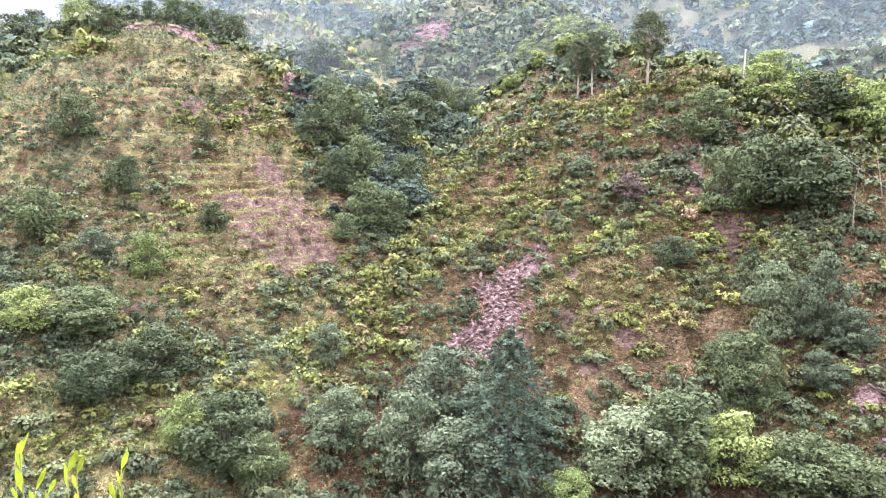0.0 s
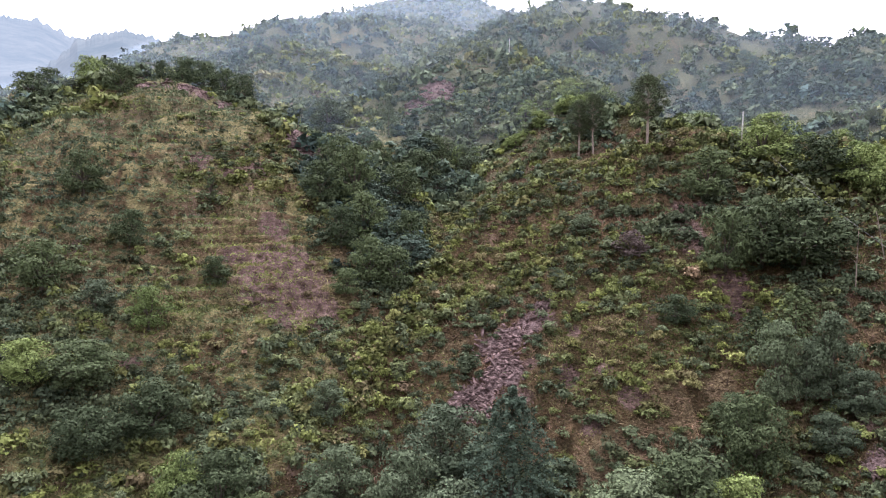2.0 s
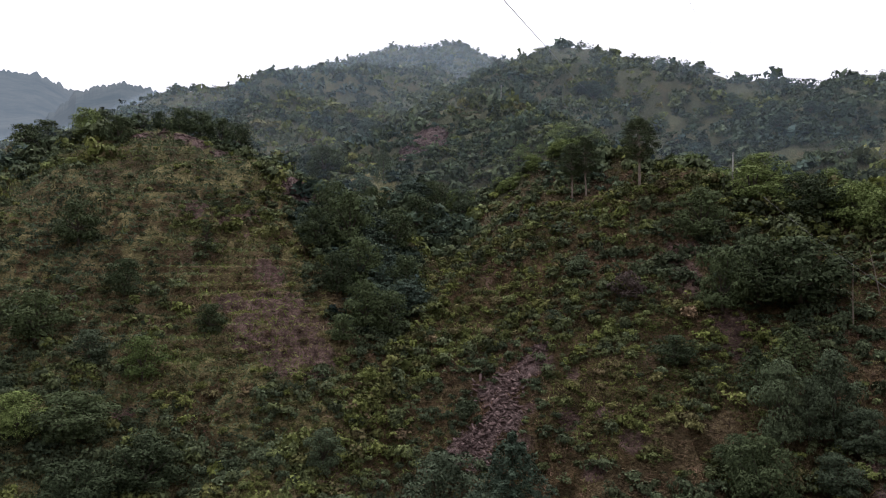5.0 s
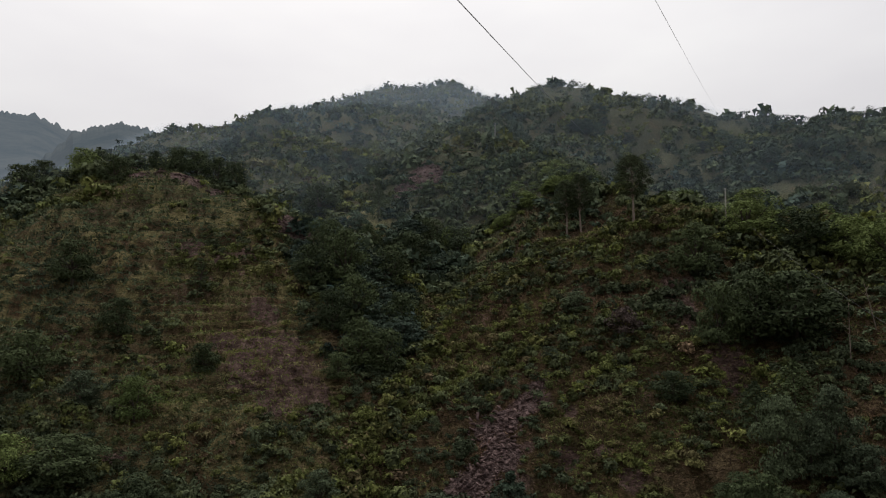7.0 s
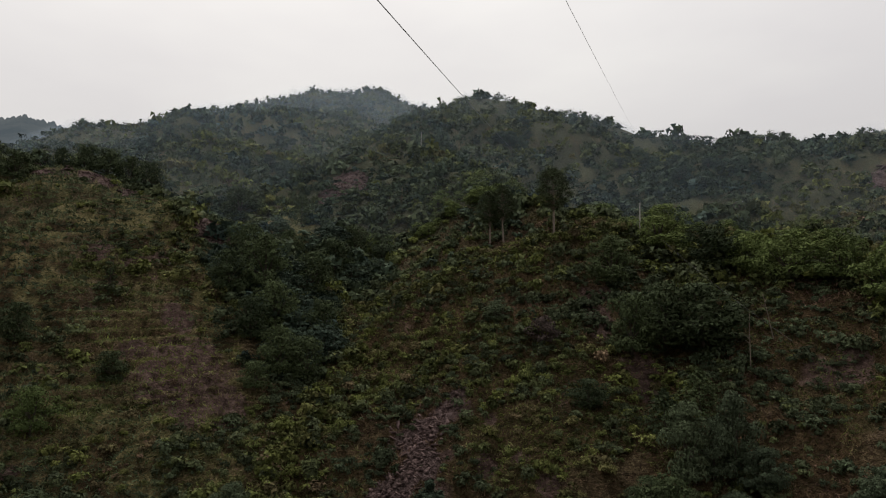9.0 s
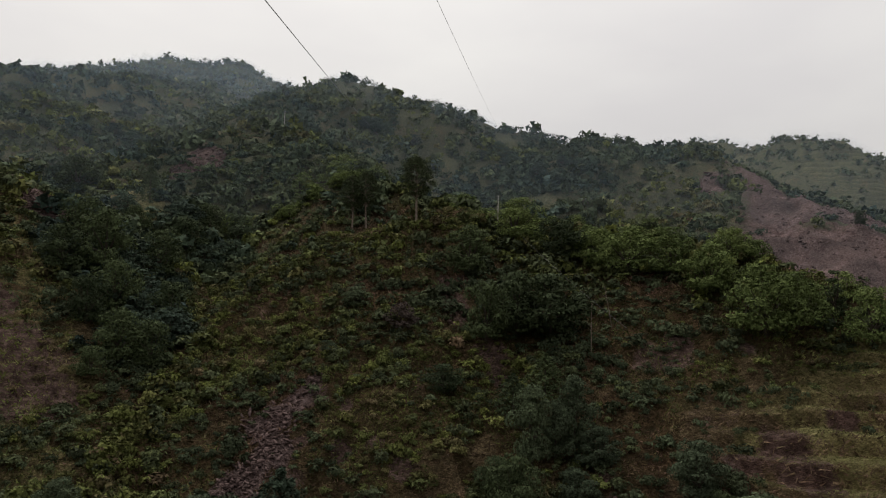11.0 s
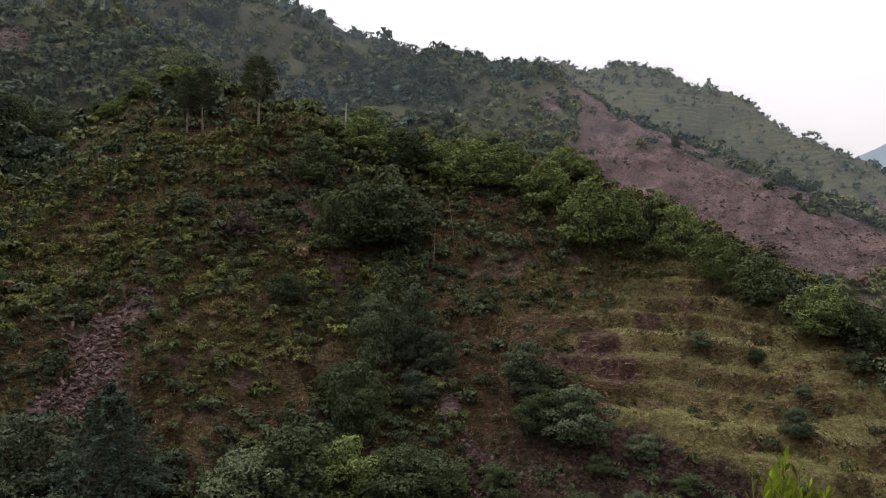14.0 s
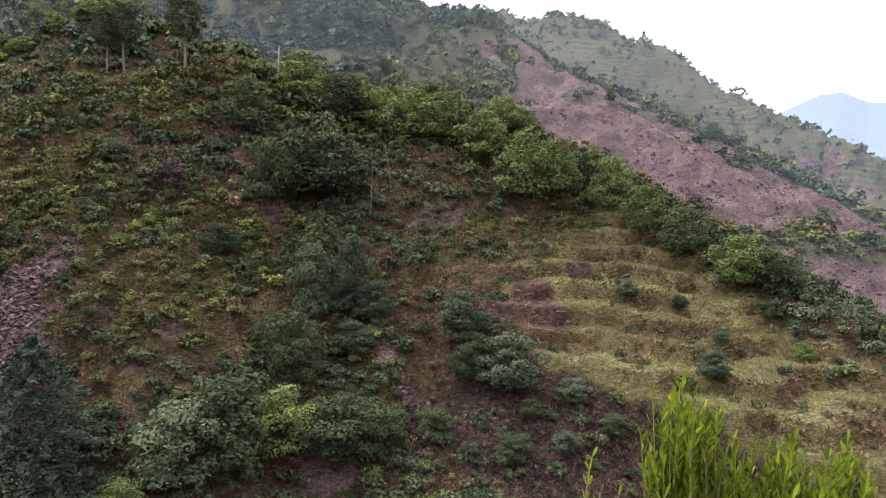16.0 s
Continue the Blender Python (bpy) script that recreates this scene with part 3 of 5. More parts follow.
def build_ground():
    angle = np.radians(np.concatenate([np.arange(-180, -46, 4.0), np.arange(-44, 82, 0.27), np.arange(84, 180, 4.0)]))
    dist = np.concatenate([[0.0], np.geomspace(0.4, 55, 60), np.linspace(55, 135, 146)[1:], np.geomspace(135, 1150, 150)[1:], np.geomspace(1150, 4900, 16)[1:]])
    a, d = np.meshgrid(angle, dist, indexing="ij")
    x, y = d * np.sin(a), d * np.cos(a)
    z, banks = terrain(x, y, True)
    z = np.where(d > 1150, z + (-60 - z) * smooth(1150, 2000, d), z)
    na, nd = a.shape
    i = np.arange(na)[:, None] * nd + np.arange(nd - 1)[None, :]
    j = ((np.arange(na) + 1) % na)[:, None] * nd + np.arange(nd - 1)[None, :]
    faces = np.stack([i, i + 1, j + 1, j], axis=-1).reshape(-1, 4)
    xs, ys = x.ravel(), y.ravel()
    attrs = {}
    for kind in ("rock", "earth", "straw"):
        attrs[kind] = ("POINT", cover_at(kind, xs, ys))
    # thin turf lets the earth through here and there
    attrs["earth"] = ("POINT", np.maximum(attrs["earth"][1], 0.35 * smooth(0.15, 0.6, fbm(xs, ys, 11, 3, 6)) * smooth(50, 80, np.hypot(xs, ys)) * (1 - 0.8 * smooth(160, 220, np.hypot(xs, ys)))))
    attrs["straw"] = ("POINT", np.maximum(attrs["straw"][1], np.maximum(0.45 * smooth(-0.1, 0.5, fbm(xs, ys, 9, 3, 2)), 0.10 * field_mask(xs, ys))))
    contour = streaks(xs, ys, z.ravel())
    open_turf = np.clip(field_mask(xs, ys) + (xs < -15) * (np.hypot(xs, ys) < 240), 0, 1)
    attrs["straw"] = ("POINT", np.clip(attrs["straw"][1] + 0.35 * open_turf * smooth(0.0, 0.5, contour), 0, 1))
    # bare risers between the terraces
    steep = np.hypot(terrain(xs + 0.6, ys) - z.ravel(), terrain(xs, ys + 0.6) - z.ravel()) / 0.6
    bank = np.maximum(0.6 * smooth(0.75, 1.3, steep) * (np.hypot(xs, ys) < 240), banks.ravel())
    attrs["earth"] = ("POINT", np.maximum(attrs["earth"][1], bank * np.clip(0.20 * field_mask(xs, ys) + 0.12 * (xs < -15), 0, 1)))
    attrs["old_terrace"] = ("POINT", far_slope(xs, ys) * (1 - slide_mask(xs, ys)))
    attrs["bank"] = ("POINT", bank * field_mask(xs, ys))
    attrs["green"] = ("POINT", 0.8 * smooth(150, 220, np.hypot(xs, ys)))
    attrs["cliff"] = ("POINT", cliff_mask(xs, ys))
    attrs["lawn"] = ("POINT", np.maximum(np.maximum(field_mask(xs, ys), 0.10 * far_slope(xs, ys)), 0.52 * (1 - smooth(0.5, 1.0, steep)) * (xs < -15) * (np.hypot(xs, ys) < 240)) * (1 - 0.15 * bank))
    ob = link_mesh("ground", np.stack([xs, ys, z.ravel()], axis=1), faces, GROUND, None, attrs, True)
    return tagged(ob, "steep hillsides of grass, red earth and pink shale", "ground", "", "structure")


build_ground()


def build_far(name, pts, fall, mat, label, woods=0.009):
    """A mountain ridge far away: crest line with a slope towards us and one behind."""
    P = np.asarray(pts, float)
    s = np.linspace(0, len(P) - 1, 420)
    crest = np.stack([np.interp(s, np.arange(len(P)), P[:, k]) for k in range(3)], axis=1)
    scale = np.hypot(crest[:, 0], crest[:, 1]).mean()
    crest[:, 2] += (0.002 + 0.2 * woods) * scale * fbm(crest[:, 0], crest[:, 1], scale * 0.05, 4, 2)
    rows = []
    for f in np.linspace(0.35, 1.0, 24):
        v = crest.copy()
        v[:, :2] *= f
        v[:, 2] = crest[:, 2] - fall * scale * (1 - f) + 0.006 * scale * (1 - f) * 6 * fbm(v[:, 0], v[:, 1], scale * 0.08, 4, 5)
        rows.append(v)
    rows[-1][:, 2] += woods * scale * np.abs(fbm(crest[:, 0], crest[:, 1], scale * 0.006, 2, 6))
    back = crest.copy()
    back[:, :2] *= 1.25
    back[:, 2] = -80
    rows.append(back)
    v = np.concatenate(rows)
    n = len(crest)
    i = np.arange(len(rows) - 1)[:, None] * n + np.arange(n - 1)[None, :]
    faces = np.stack([i, i + 1, i + n + 1, i + n], axis=-1).reshape(-1, 4)
    return tagged(link_mesh(name, v, faces, mat, None, None, True), label, "mountain", "", "structure")


# haze painted as emission, paler for the farther mountains
FAR_BLUE = make_haze_glow("hazy_forest_slope", (0.115, 0.145, 0.200), (0.190, 0.210, 0.250), 0.34)
FAR_NEAR = make_haze_glow("hazy_near_slope", (0.080, 0.105, 0.150), (0.170, 0.185, 0.215), 0.32)
FAR_HAZE = make_haze_glow("haze_glow_mountain", (0.30, 0.37, 0.46), (0.32, 0.39, 0.48), 0.42)
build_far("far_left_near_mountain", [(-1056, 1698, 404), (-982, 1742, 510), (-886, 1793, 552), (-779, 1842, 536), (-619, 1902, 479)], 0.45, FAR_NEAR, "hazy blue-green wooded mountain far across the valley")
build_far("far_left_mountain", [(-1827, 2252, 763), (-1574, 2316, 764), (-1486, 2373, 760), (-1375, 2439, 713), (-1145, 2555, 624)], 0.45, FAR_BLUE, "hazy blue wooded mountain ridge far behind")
build_far("far_right_mountain", [(3791, 2030, 283), (3894, 1825, 412), (3971, 1650, 509), (4011, 1550, 517), (4059, 1422, 458), (4134, 1185, 461), (4221, 822, 302)], 0.3, FAR_HAZE, "mountain on the horizon with haze painted as a pale blue glow", 0.001)

# translucent sheets added to imitate distance haze; each fades at the skyline the eye sees
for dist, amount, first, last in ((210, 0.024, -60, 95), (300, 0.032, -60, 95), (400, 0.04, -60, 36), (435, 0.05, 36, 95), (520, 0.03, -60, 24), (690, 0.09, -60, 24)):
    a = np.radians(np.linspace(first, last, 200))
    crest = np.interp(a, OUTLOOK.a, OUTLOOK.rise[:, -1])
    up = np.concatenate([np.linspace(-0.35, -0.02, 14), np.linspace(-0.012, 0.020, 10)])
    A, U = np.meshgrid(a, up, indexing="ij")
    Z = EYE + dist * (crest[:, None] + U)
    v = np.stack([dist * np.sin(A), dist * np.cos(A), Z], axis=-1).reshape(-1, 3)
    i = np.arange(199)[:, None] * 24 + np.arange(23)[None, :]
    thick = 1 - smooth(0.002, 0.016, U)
    tagged(link_mesh("mist", v, np.stack([i, i + 1, i + 25, i + 24], axis=-1).reshape(-1, 4), make_haze_sheet(amount), None, {"thick": ("POINT", thick.ravel())}, True),
           "added translucent sheets imitating distance haze between the hills", "mist", "", "structure")

# ---------------------------------------------------------------- shrubs that cover the slopes
# x, y, radius, hue, density, size
CENTRE_GROWTH = [
    (-4, 108, 6, 0.57, 1.2, 1.35), (2, 120, 6, 0.57, 1.2, 1.3), (9, 114, 6, 0.55, 1.0, 0.9), (18, 136, 6, 0.52, 0.85, 1.0),
    (-1, 112, 6, 0.56, 1.1, 1.2), (5, 126, 7, 0.56, 0.85, 0.8), (14, 121, 8, 0.55, 0.8, 0.8), (20, 124, 6, 0.5, 0.8, 0.9),
    (63, 132, 12, 0.52, 0.95, 1.4), (70, 123, 12, 0.5, 0.95, 1.4), (77, 122, 9, 0.5, 0.95, 1.4), (56, 133, 7, 0.5, 0.9, 1.3),
    (81, 115, 10, 0.5, 0.95, 1.3), (89, 102, 8, 0.5, 0.95, 1.3), (31, 98, 6, 0.45, 0.9, 0.9), (27, 87, 5, 0.48, 0.9, 0.9),
]
CENTRE_GROWTH_MORE = [
    (24, 84, 7, 0.60, 0.95, 0.8), (20, 92, 6, 0.68, 0.92, 0.7), (30, 80, 5, 0.60, 0.90, 0.8), (38, 92, 7, 0.50, 0.95, 0.9),
    (32, 89, 6, 0.46, 0.85, 0.9), (19, 100, 6, 0.5, 0.85, 0.9), (26, 110, 7, 0.42, 0.9, 1.0), (24, 130, 7, 0.42, 0.9, 1.0),
    (34, 124, 6, 0.5, 0.8, 0.9), (51, 105, 8, 0.18, 0.95, 1.3), (43, 128, 6, 0.4, 0.8, 1.1),
]
VALLEY_GROWTH = [
    (-9, 92, 5, 0.57, 1.2, 1.35), (-14, 88, 4, 0.57, 1.2, 1.35), (-10, 139, 6, 0.1, 0.98, 1.4), (-13, 121, 6, 0.04, 0.99, 1.4),
    (-11, 127, 8, 0.06, 0.98, 1.5), (-12, 98, 6, 0.56, 1.1, 1.2), (-8, 103, 5, 0.56, 1.1, 1.2), (-17, 86, 5, 0.56, 1.1, 1.2),
    (-23, 76, 5, 0.56, 0.9, 1.0), (-13, 81, 4, 0.55, 0.9, 1.0), (-53, 88, 10, 0.42, 0.8, 1.2), (-49, 77, 8, 0.42, 0.85, 1.2),
    (-42, 81, 8, 0.4, 0.85, 1.2), (-42, 69, 8, 0.55, 0.85, 1.0), (-33, 73, 7, 0.55, 0.85, 1.0), (-25, 72, 5, 0.4, 0.9, 1.2),
]
VALLEY_GROWTH_MORE = [
    (-31, 93, 6, 0.75, 0.4, 0.8),
]
HILLS_GROWTH = [
    (11, 162, 8, 0.56, 1.1, 1.0), (-14, 190, 12, 0.16, 0.98, 1.3), (3, 218, 14, 0.25, 0.95, 1.3), (23, 235, 15, 0.3, 0.9, 1.3),
    (-12, 154, 9, 0.15, 0.95, 1.3), (-4, 190, 12, 0.22, 0.9, 1.3), (8, 214, 13, 0.35, 0.85, 1.2), (21, 217, 14, 0.45, 0.8, 1.2),
    (42, 229, 12, 0.42, 0.95, 1.1), (50, 179, 10, 0.44, 0.95, 1.1), (59, 161, 8, 0.44, 0.95, 1.1), (63, 338, 21, 0.35, 0.75, 1.0),
    (105, 356, 27, 0.5, 0.6, 0.9),
]
LEFT_GROWTH = [
    (-17, 120, 5, 0.1, 0.98, 1.3), (-29, 154, 7, 0.04, 0.99, 1.5), (-24, 123, 4, 0.3, 0.8, 0.9), (-35, 109, 5, 0.8, 0.14, 0.5),
    (-32, 117, 6, 0.85, 0.1, 0.5), (-22, 110, 4, 0.8, 0.12, 0.5), (-33, 127, 7, 0.58, 0.5, 0.6), (-38, 128, 6, 0.58, 0.55, 0.6),
    (-26, 163, 13, 0.08, 0.98, 1.5), (-17, 138, 10, 0.1, 0.95, 1.4), (-16, 150, 5, 0.56, 0.5, 0.8), (-71, 142, 20, 0.46, 0.36, 0.55),
    (-62, 160, 18, 0.48, 0.34, 0.5), (-72, 123, 15, 0.36, 0.5, 0.7), (-55, 122, 13, 0.42, 0.48, 0.6), (-90, 147, 14, 0.42, 0.4, 0.6),
]
LEFT_GROWTH_MORE = [
    (-72, 176, 14, 0.55, 0.3, 0.5), (-38, 120, 12, 0.85, 0.18, 0.6), (-25, 109, 9, 0.85, 0.2, 0.6), (-38, 100, 9, 0.6, 0.4, 0.8),
    (-53, 104, 11, 0.46, 0.5, 0.9),
]
TERRACES_GROWTH = [
    (91, 85, 8, 0.45, 0.95, 1.3), (92, 72, 7, 0.4, 0.9, 1.2), (99, 62, 7, 0.38, 0.85, 1.1), (93, 48, 5, 0.35, 0.85, 1.1),
    (81, 74, 6, 0.57, 0.7, 0.7), (69, 78, 4, 0.57, 0.7, 0.7),
]
SLIDE_GROWTH = [
    (151, 354, 28, 0.4, 0.75, 1.0), (162, 291, 35, 0.2, 0.9, 1.1), (397, 301, 62, 0.24, 0.42, 0.9), (451, 264, 38, 0.20, 0.5, 1.0),
]
ZONES = CENTRE_GROWTH + CENTRE_GROWTH_MORE + VALLEY_GROWTH + VALLEY_GROWTH_MORE + HILLS_GROWTH + LEFT_GROWTH + LEFT_GROWTH_MORE + TERRACES_GROWTH + SLIDE_GROWTH


def shrub_cover(name, label, near, far, gap, size, leaves, leaf, base, seed, mat):
    """All the low growth between two distances: lumpy heaps of leaves, joined."""
    rng = np.random.RandomState(seed)
    span = np.radians((-43, 80))
    area = 0.5 * (span[1] - span[0]) * (far ** 2 - near ** 2)
    n = int(area / gap ** 2)
    a = rng.uniform(*span, n)
    d = np.sqrt(rng.uniform(near ** 2, far ** 2, n))
    x, y = d * np.sin(a), d * np.cos(a)
    dens = (0.90 if near < 160 else 0.95) + 0.8 * fbm(x, y, 22, 3, 1) + 0.7 * fbm(x, y, 6, 2, 2)
    hue = base + 0.42 * fbm(x, y, 26, 3, 5) + 0.09 * rng.normal(size=n)
    grow = np.ones(n)
    if near < 160:
        hue = np.maximum(hue, 0.28 + 0.1 * rng.rand(n))
    wob = 1 + 0.3 * fbm(x, y, 8, 2, 4)
    for zx, zy, rad, zh, zd, zs in ZONES:
        m = np.where((np.abs(x - zx) < 1.7 * rad) & (np.abs(y - zy) < 1.7 * rad))[0]
        w = 1 - smooth(0.6, 1.15, np.hypot(x[m] - zx, y[m] - zy) / rad * wob[m])
        hue[m] += w * (zh + 0.09 * rng.normal(size=len(m)) - hue[m])
        dens[m] += w * (zd - dens[m])
        grow[m] += w * (zs - grow[m])
    bare = np.maximum(0.88 * cover_at("rock", x, y), 0.62 * cover_at("earth", x, y))
    dens = dens * (1 - 0.93 * bare) * (1 - 0.6 * cover_at("straw", x, y)) * (1 - 0.93 * field_mask(x, y)) * (1 - 0.97 * slide_mask(x, y)) * (1 - 0.25 * far_slope(x, y)) + 0.25 * cliff_mask(x, y)
    grow = grow * (1 - 0.30 * far_slope(x, y)) * (1 - 0.45 * slide_mask(x, y)) * (1 - 0.35 * cliff_mask(x, y))
    hue += 0.6 * far_slope(x, y) * (0.42 - hue)
    keep = rng.rand(n) < dens
    x, y, hue, grow = x[keep], y[keep], hue[keep], grow[keep]
    z = terrain(x, y)
    keep = OUTLOOK(x, y, z + size) | (rng.rand(len(x)) < 0.12)
    x, y, z, hue, grow = x[keep], y[keep], z[keep], hue[keep], grow[keep]
    n = len(x)
    rad = size * grow * np.clip(np.exp(0.48 * rng.normal(size=n)) * 0.84, 0.32, 1.9)
    protos = []
    for k in range(10):
        blobs = [(*(rng.normal(size=3) * (0.40, 0.40, 0.20) + (0, 0, 0.46)), rng.uniform(0.30, 0.58)) for _ in range(6)]
        at, out = blob_leaves(rng, blobs, leaves)
        protos.append(leaf_arrays(rng, at, out, leaf * rng.uniform(0.6, 1.4, leaves), 0.80, 0.0, True)[0])
    which = rng.randint(0, 10, n)
    turn = rng.uniform(0, 2 * np.pi, n)
    verts, hues, tints = [], [], []
    tint = (0.9 * rng.rand(n)) if near < 160 else 0.3 + 0.7 * rng.rand(n)
    for k in range(10):
        m = np.where(which == k)[0]
        p = protos[k][None, :, :]
        c, s = np.cos(turn[m])[:, None], np.sin(turn[m])[:, None]
        r = rad[m][:, None]
        tall = rng.uniform(0.75, 1.35, len(m))[:, None]
        v = np.stack([x[m][:, None] + r * (p[:, :, 0] * c - p[:, :, 1] * s), y[m][:, None] + r * (p[:, :, 0] * s + p[:, :, 1] * c),
                      z[m][:, None] + r * tall * (p[:, :, 2] - 0.10)], axis=-1)
        verts.append(v.reshape(-1, 3))
        hues.append(np.repeat(hue[m], leaves))
        tints.append(np.repeat(tint[m], leaves))
    v = np.concatenate(verts)
    ob = link_mesh(name, v, np.arange(len(v)).reshape(-1, 3), mat, None, {"hue": ("FACE", np.clip(np.concatenate(hues), 0, 1)), "tint": ("FACE", np.concatenate(tints))})
    return tagged(ob, label, "shrubs", "", "stuff")


shrub_cover("shrubs", "mixed green and yellowing shrubs over the near slopes", 58, 114, 1.10, 0.92, 150, 0.27, 0.46, 11, LEAVES)
shrub_cover("upper_shrubs", "mixed green and yellowing shrubs higher up the near slopes", 114, 168, 1.34, 1.05, 88, 0.35, 0.45, 14, LEAVES)
shrub_cover("scrub", "dense green scrub and small trees on the upper slopes", 168, 275, 2.3, 1.9, 72, 0.43, 0.36, 12, MID_LEAVES)
shrub_cover("hill_scrub", "dense green scrub on the hills behind the spurs", 275, 420, 3.7, 2.9, 48, 0.50, 0.33, 15, MID_LEAVES)
shrub_cover("far_woods", "dark scattered trees and scrub on distant hills", 420, 1050, 5.3, 3.3, 20, 0.72, 0.28, 13, FAR_LEAVES)


def crest_woods(name, label, lines, count, size, seed):
    """Small trees standing along the crests, seen against the sky."""
    rng = np.random.RandomState(seed)
    verts, hues, tints = [], [], []
    leaves = 60
    for line in lines:
        pts = [p for n, f, p in RIDGES if n == line][0]
        P = np.asarray(pts, float)
        s = rng.uniform(0, len(P) - 1, count)
        s = s[FIELDS[3](s * 3.1, s * 0 + 0.5 * len(line)) > 0.35]
        x = np.interp(s, np.arange(len(P)), P[:, 0]) + rng.normal(size=len(s)) * 5
        y = np.interp(s, np.arange(len(P)), P[:, 1]) + rng.normal(size=len(s)) * 5
        z = terrain(x, y)
        for i in range(len(s)):
            h = size * rng.uniform(0.4, 1.3)
            w = h * rng.uniform(0.35, 0.75)
            blobs = [(rng.normal() * w * 0.4, rng.normal() * w * 0.4, h * rng.uniform(0.35, 0.8), w * rng.uniform(0.3, 0.5)) for _ in range(4)]
            at, out = blob_leaves(rng, blobs, leaves)
            v, _ = leaf_arrays(rng, at + (x[i], y[i], z[i]), out, h * 0.16, 0.7, 0, True)
            verts.append(v)
            hues.append(np.full(leaves, rng.uniform(0.05, 0.4)))
            tints.append(np.full(leaves, rng.rand()))
    v = np.concatenate(verts)
    return tagged(link_mesh(name, v, np.arange(len(v)).reshape(-1, 3), FAR_LEAVES, None, {"hue": ("FACE", np.concatenate(hues)), "tint": ("FACE", np.concatenate(tints))}),
                  label, "trees", "", "stuff")


crest_woods("crest_trees", "small dark trees along the distant crests", ("gully_ridge", "big_hill"), 140, 5.5, 21)
crest_woods("ridge_trees", "tiny scattered trees on the grassy ridge behind", ("right_ridge",), 70, 2.6, 23)
crest_woods("peak_trees", "tiny trees on the hazy summit ridge", ("peak",), 160, 8.0, 22)


def herb_cover(name, label, count, near, far, seed):
    """Grass, ferns and low herbs that clothe the ground between the shrubs."""
    rng = np.random.RandomState(seed)
    a, d = np.radians(rng.uniform(-42, 79, count)), np.exp(rng.uniform(math.log(near), math.log(far), count))
    x, y = d * np.sin(a), d * np.cos(a)
    f, straw = field_mask(x, y), cover_at("straw", x, y)
    dens = (0.75 + 0.5 * fbm(x, y, 5, 3, 6)) * (1 - 0.93 * cover_at("rock", x, y)) * (1 - 0.45 * cover_at("earth", x, y))
    keep = rng.rand(count) < dens
    x, y, d, f, straw = x[keep], y[keep], d[keep], f[keep], straw[keep]
    z = terrain(x, y)
    keep = OUTLOOK(x, y, z + 0.5)
    x, y, z, d, f, straw = x[keep], y[keep], z[keep], d[keep], f[keep], straw[keep]
    n = len(x)
    hue = 0.76 + 0.4 * fbm(x, y, 12, 3, 5) + 0.10 * rng.normal(size=n)
    for zx, zy, rad, zh, zd, zs in ZONES:
        m = np.where((np.abs(x - zx) < 1.2 * rad) & (np.abs(y - zy) < 1.2 * rad))[0]
        hue[m] += 0.5 * (1 - smooth(0.6, 1.15, np.hypot(x[m] - zx, y[m] - zy) / rad)) * (zh - hue[m])
    hue = hue - 0.24 * smooth(-10, -30, x)
    bank = terrain(x, y, True)[1] * f
    hue = hue + straw * (0.86 - hue) * 0.8 + f * (0.60 + 0.22 * bank - hue) * 0.85
    at = np.stack([x, y, z], axis=1)
    way = unit(rng.normal(size=(n, 3)) * (0.8, 0.8, 0.3) + (0, 0, 0.55) - np.stack([straw, straw, straw], axis=1) * (-0.5, 0.25, 0.45))
    long = d[:, None] * 0.0056 * rng.uniform(0.5, 1.5, (n, 1)) * (1 - 0.45 * f[:, None] + 0.8 * bank[:, None]) * (1 + 0.9 * straw[:, None])
    side = unit(np.cross(way, rng.normal(size=(n, 3)))) * long * rng.uniform(0.06, 0.20, (n, 1)) * (1 - 0.6 * straw[:, None])
    v = np.stack([at - side, at + side, at + way * long], axis=1).reshape(-1, 3)
    turf = np.clip(f + smooth(-10, -30, x), 0, 1)
    band = streaks(x, y, z) * turf
    tint = np.clip(0.36 + 0.55 * turf + 0.9 * band + 0.9 * fbm(x, y, 2.5, 2, 3) + 0.2 * rng.normal(size=n), 0, 1)
    ob = link_mesh(name, v, np.arange(len(v)).reshape(-1, 3), BLADES, None, {"hue": ("FACE", np.clip(hue, 0.1, 1.0)), "tint": ("FACE", tint)})
    return tagged(ob, label, "grass", "", "stuff")


herb_cover("grass", "long yellowing grass and low herbs on the near slopes", 560000, 58, 205, 31)


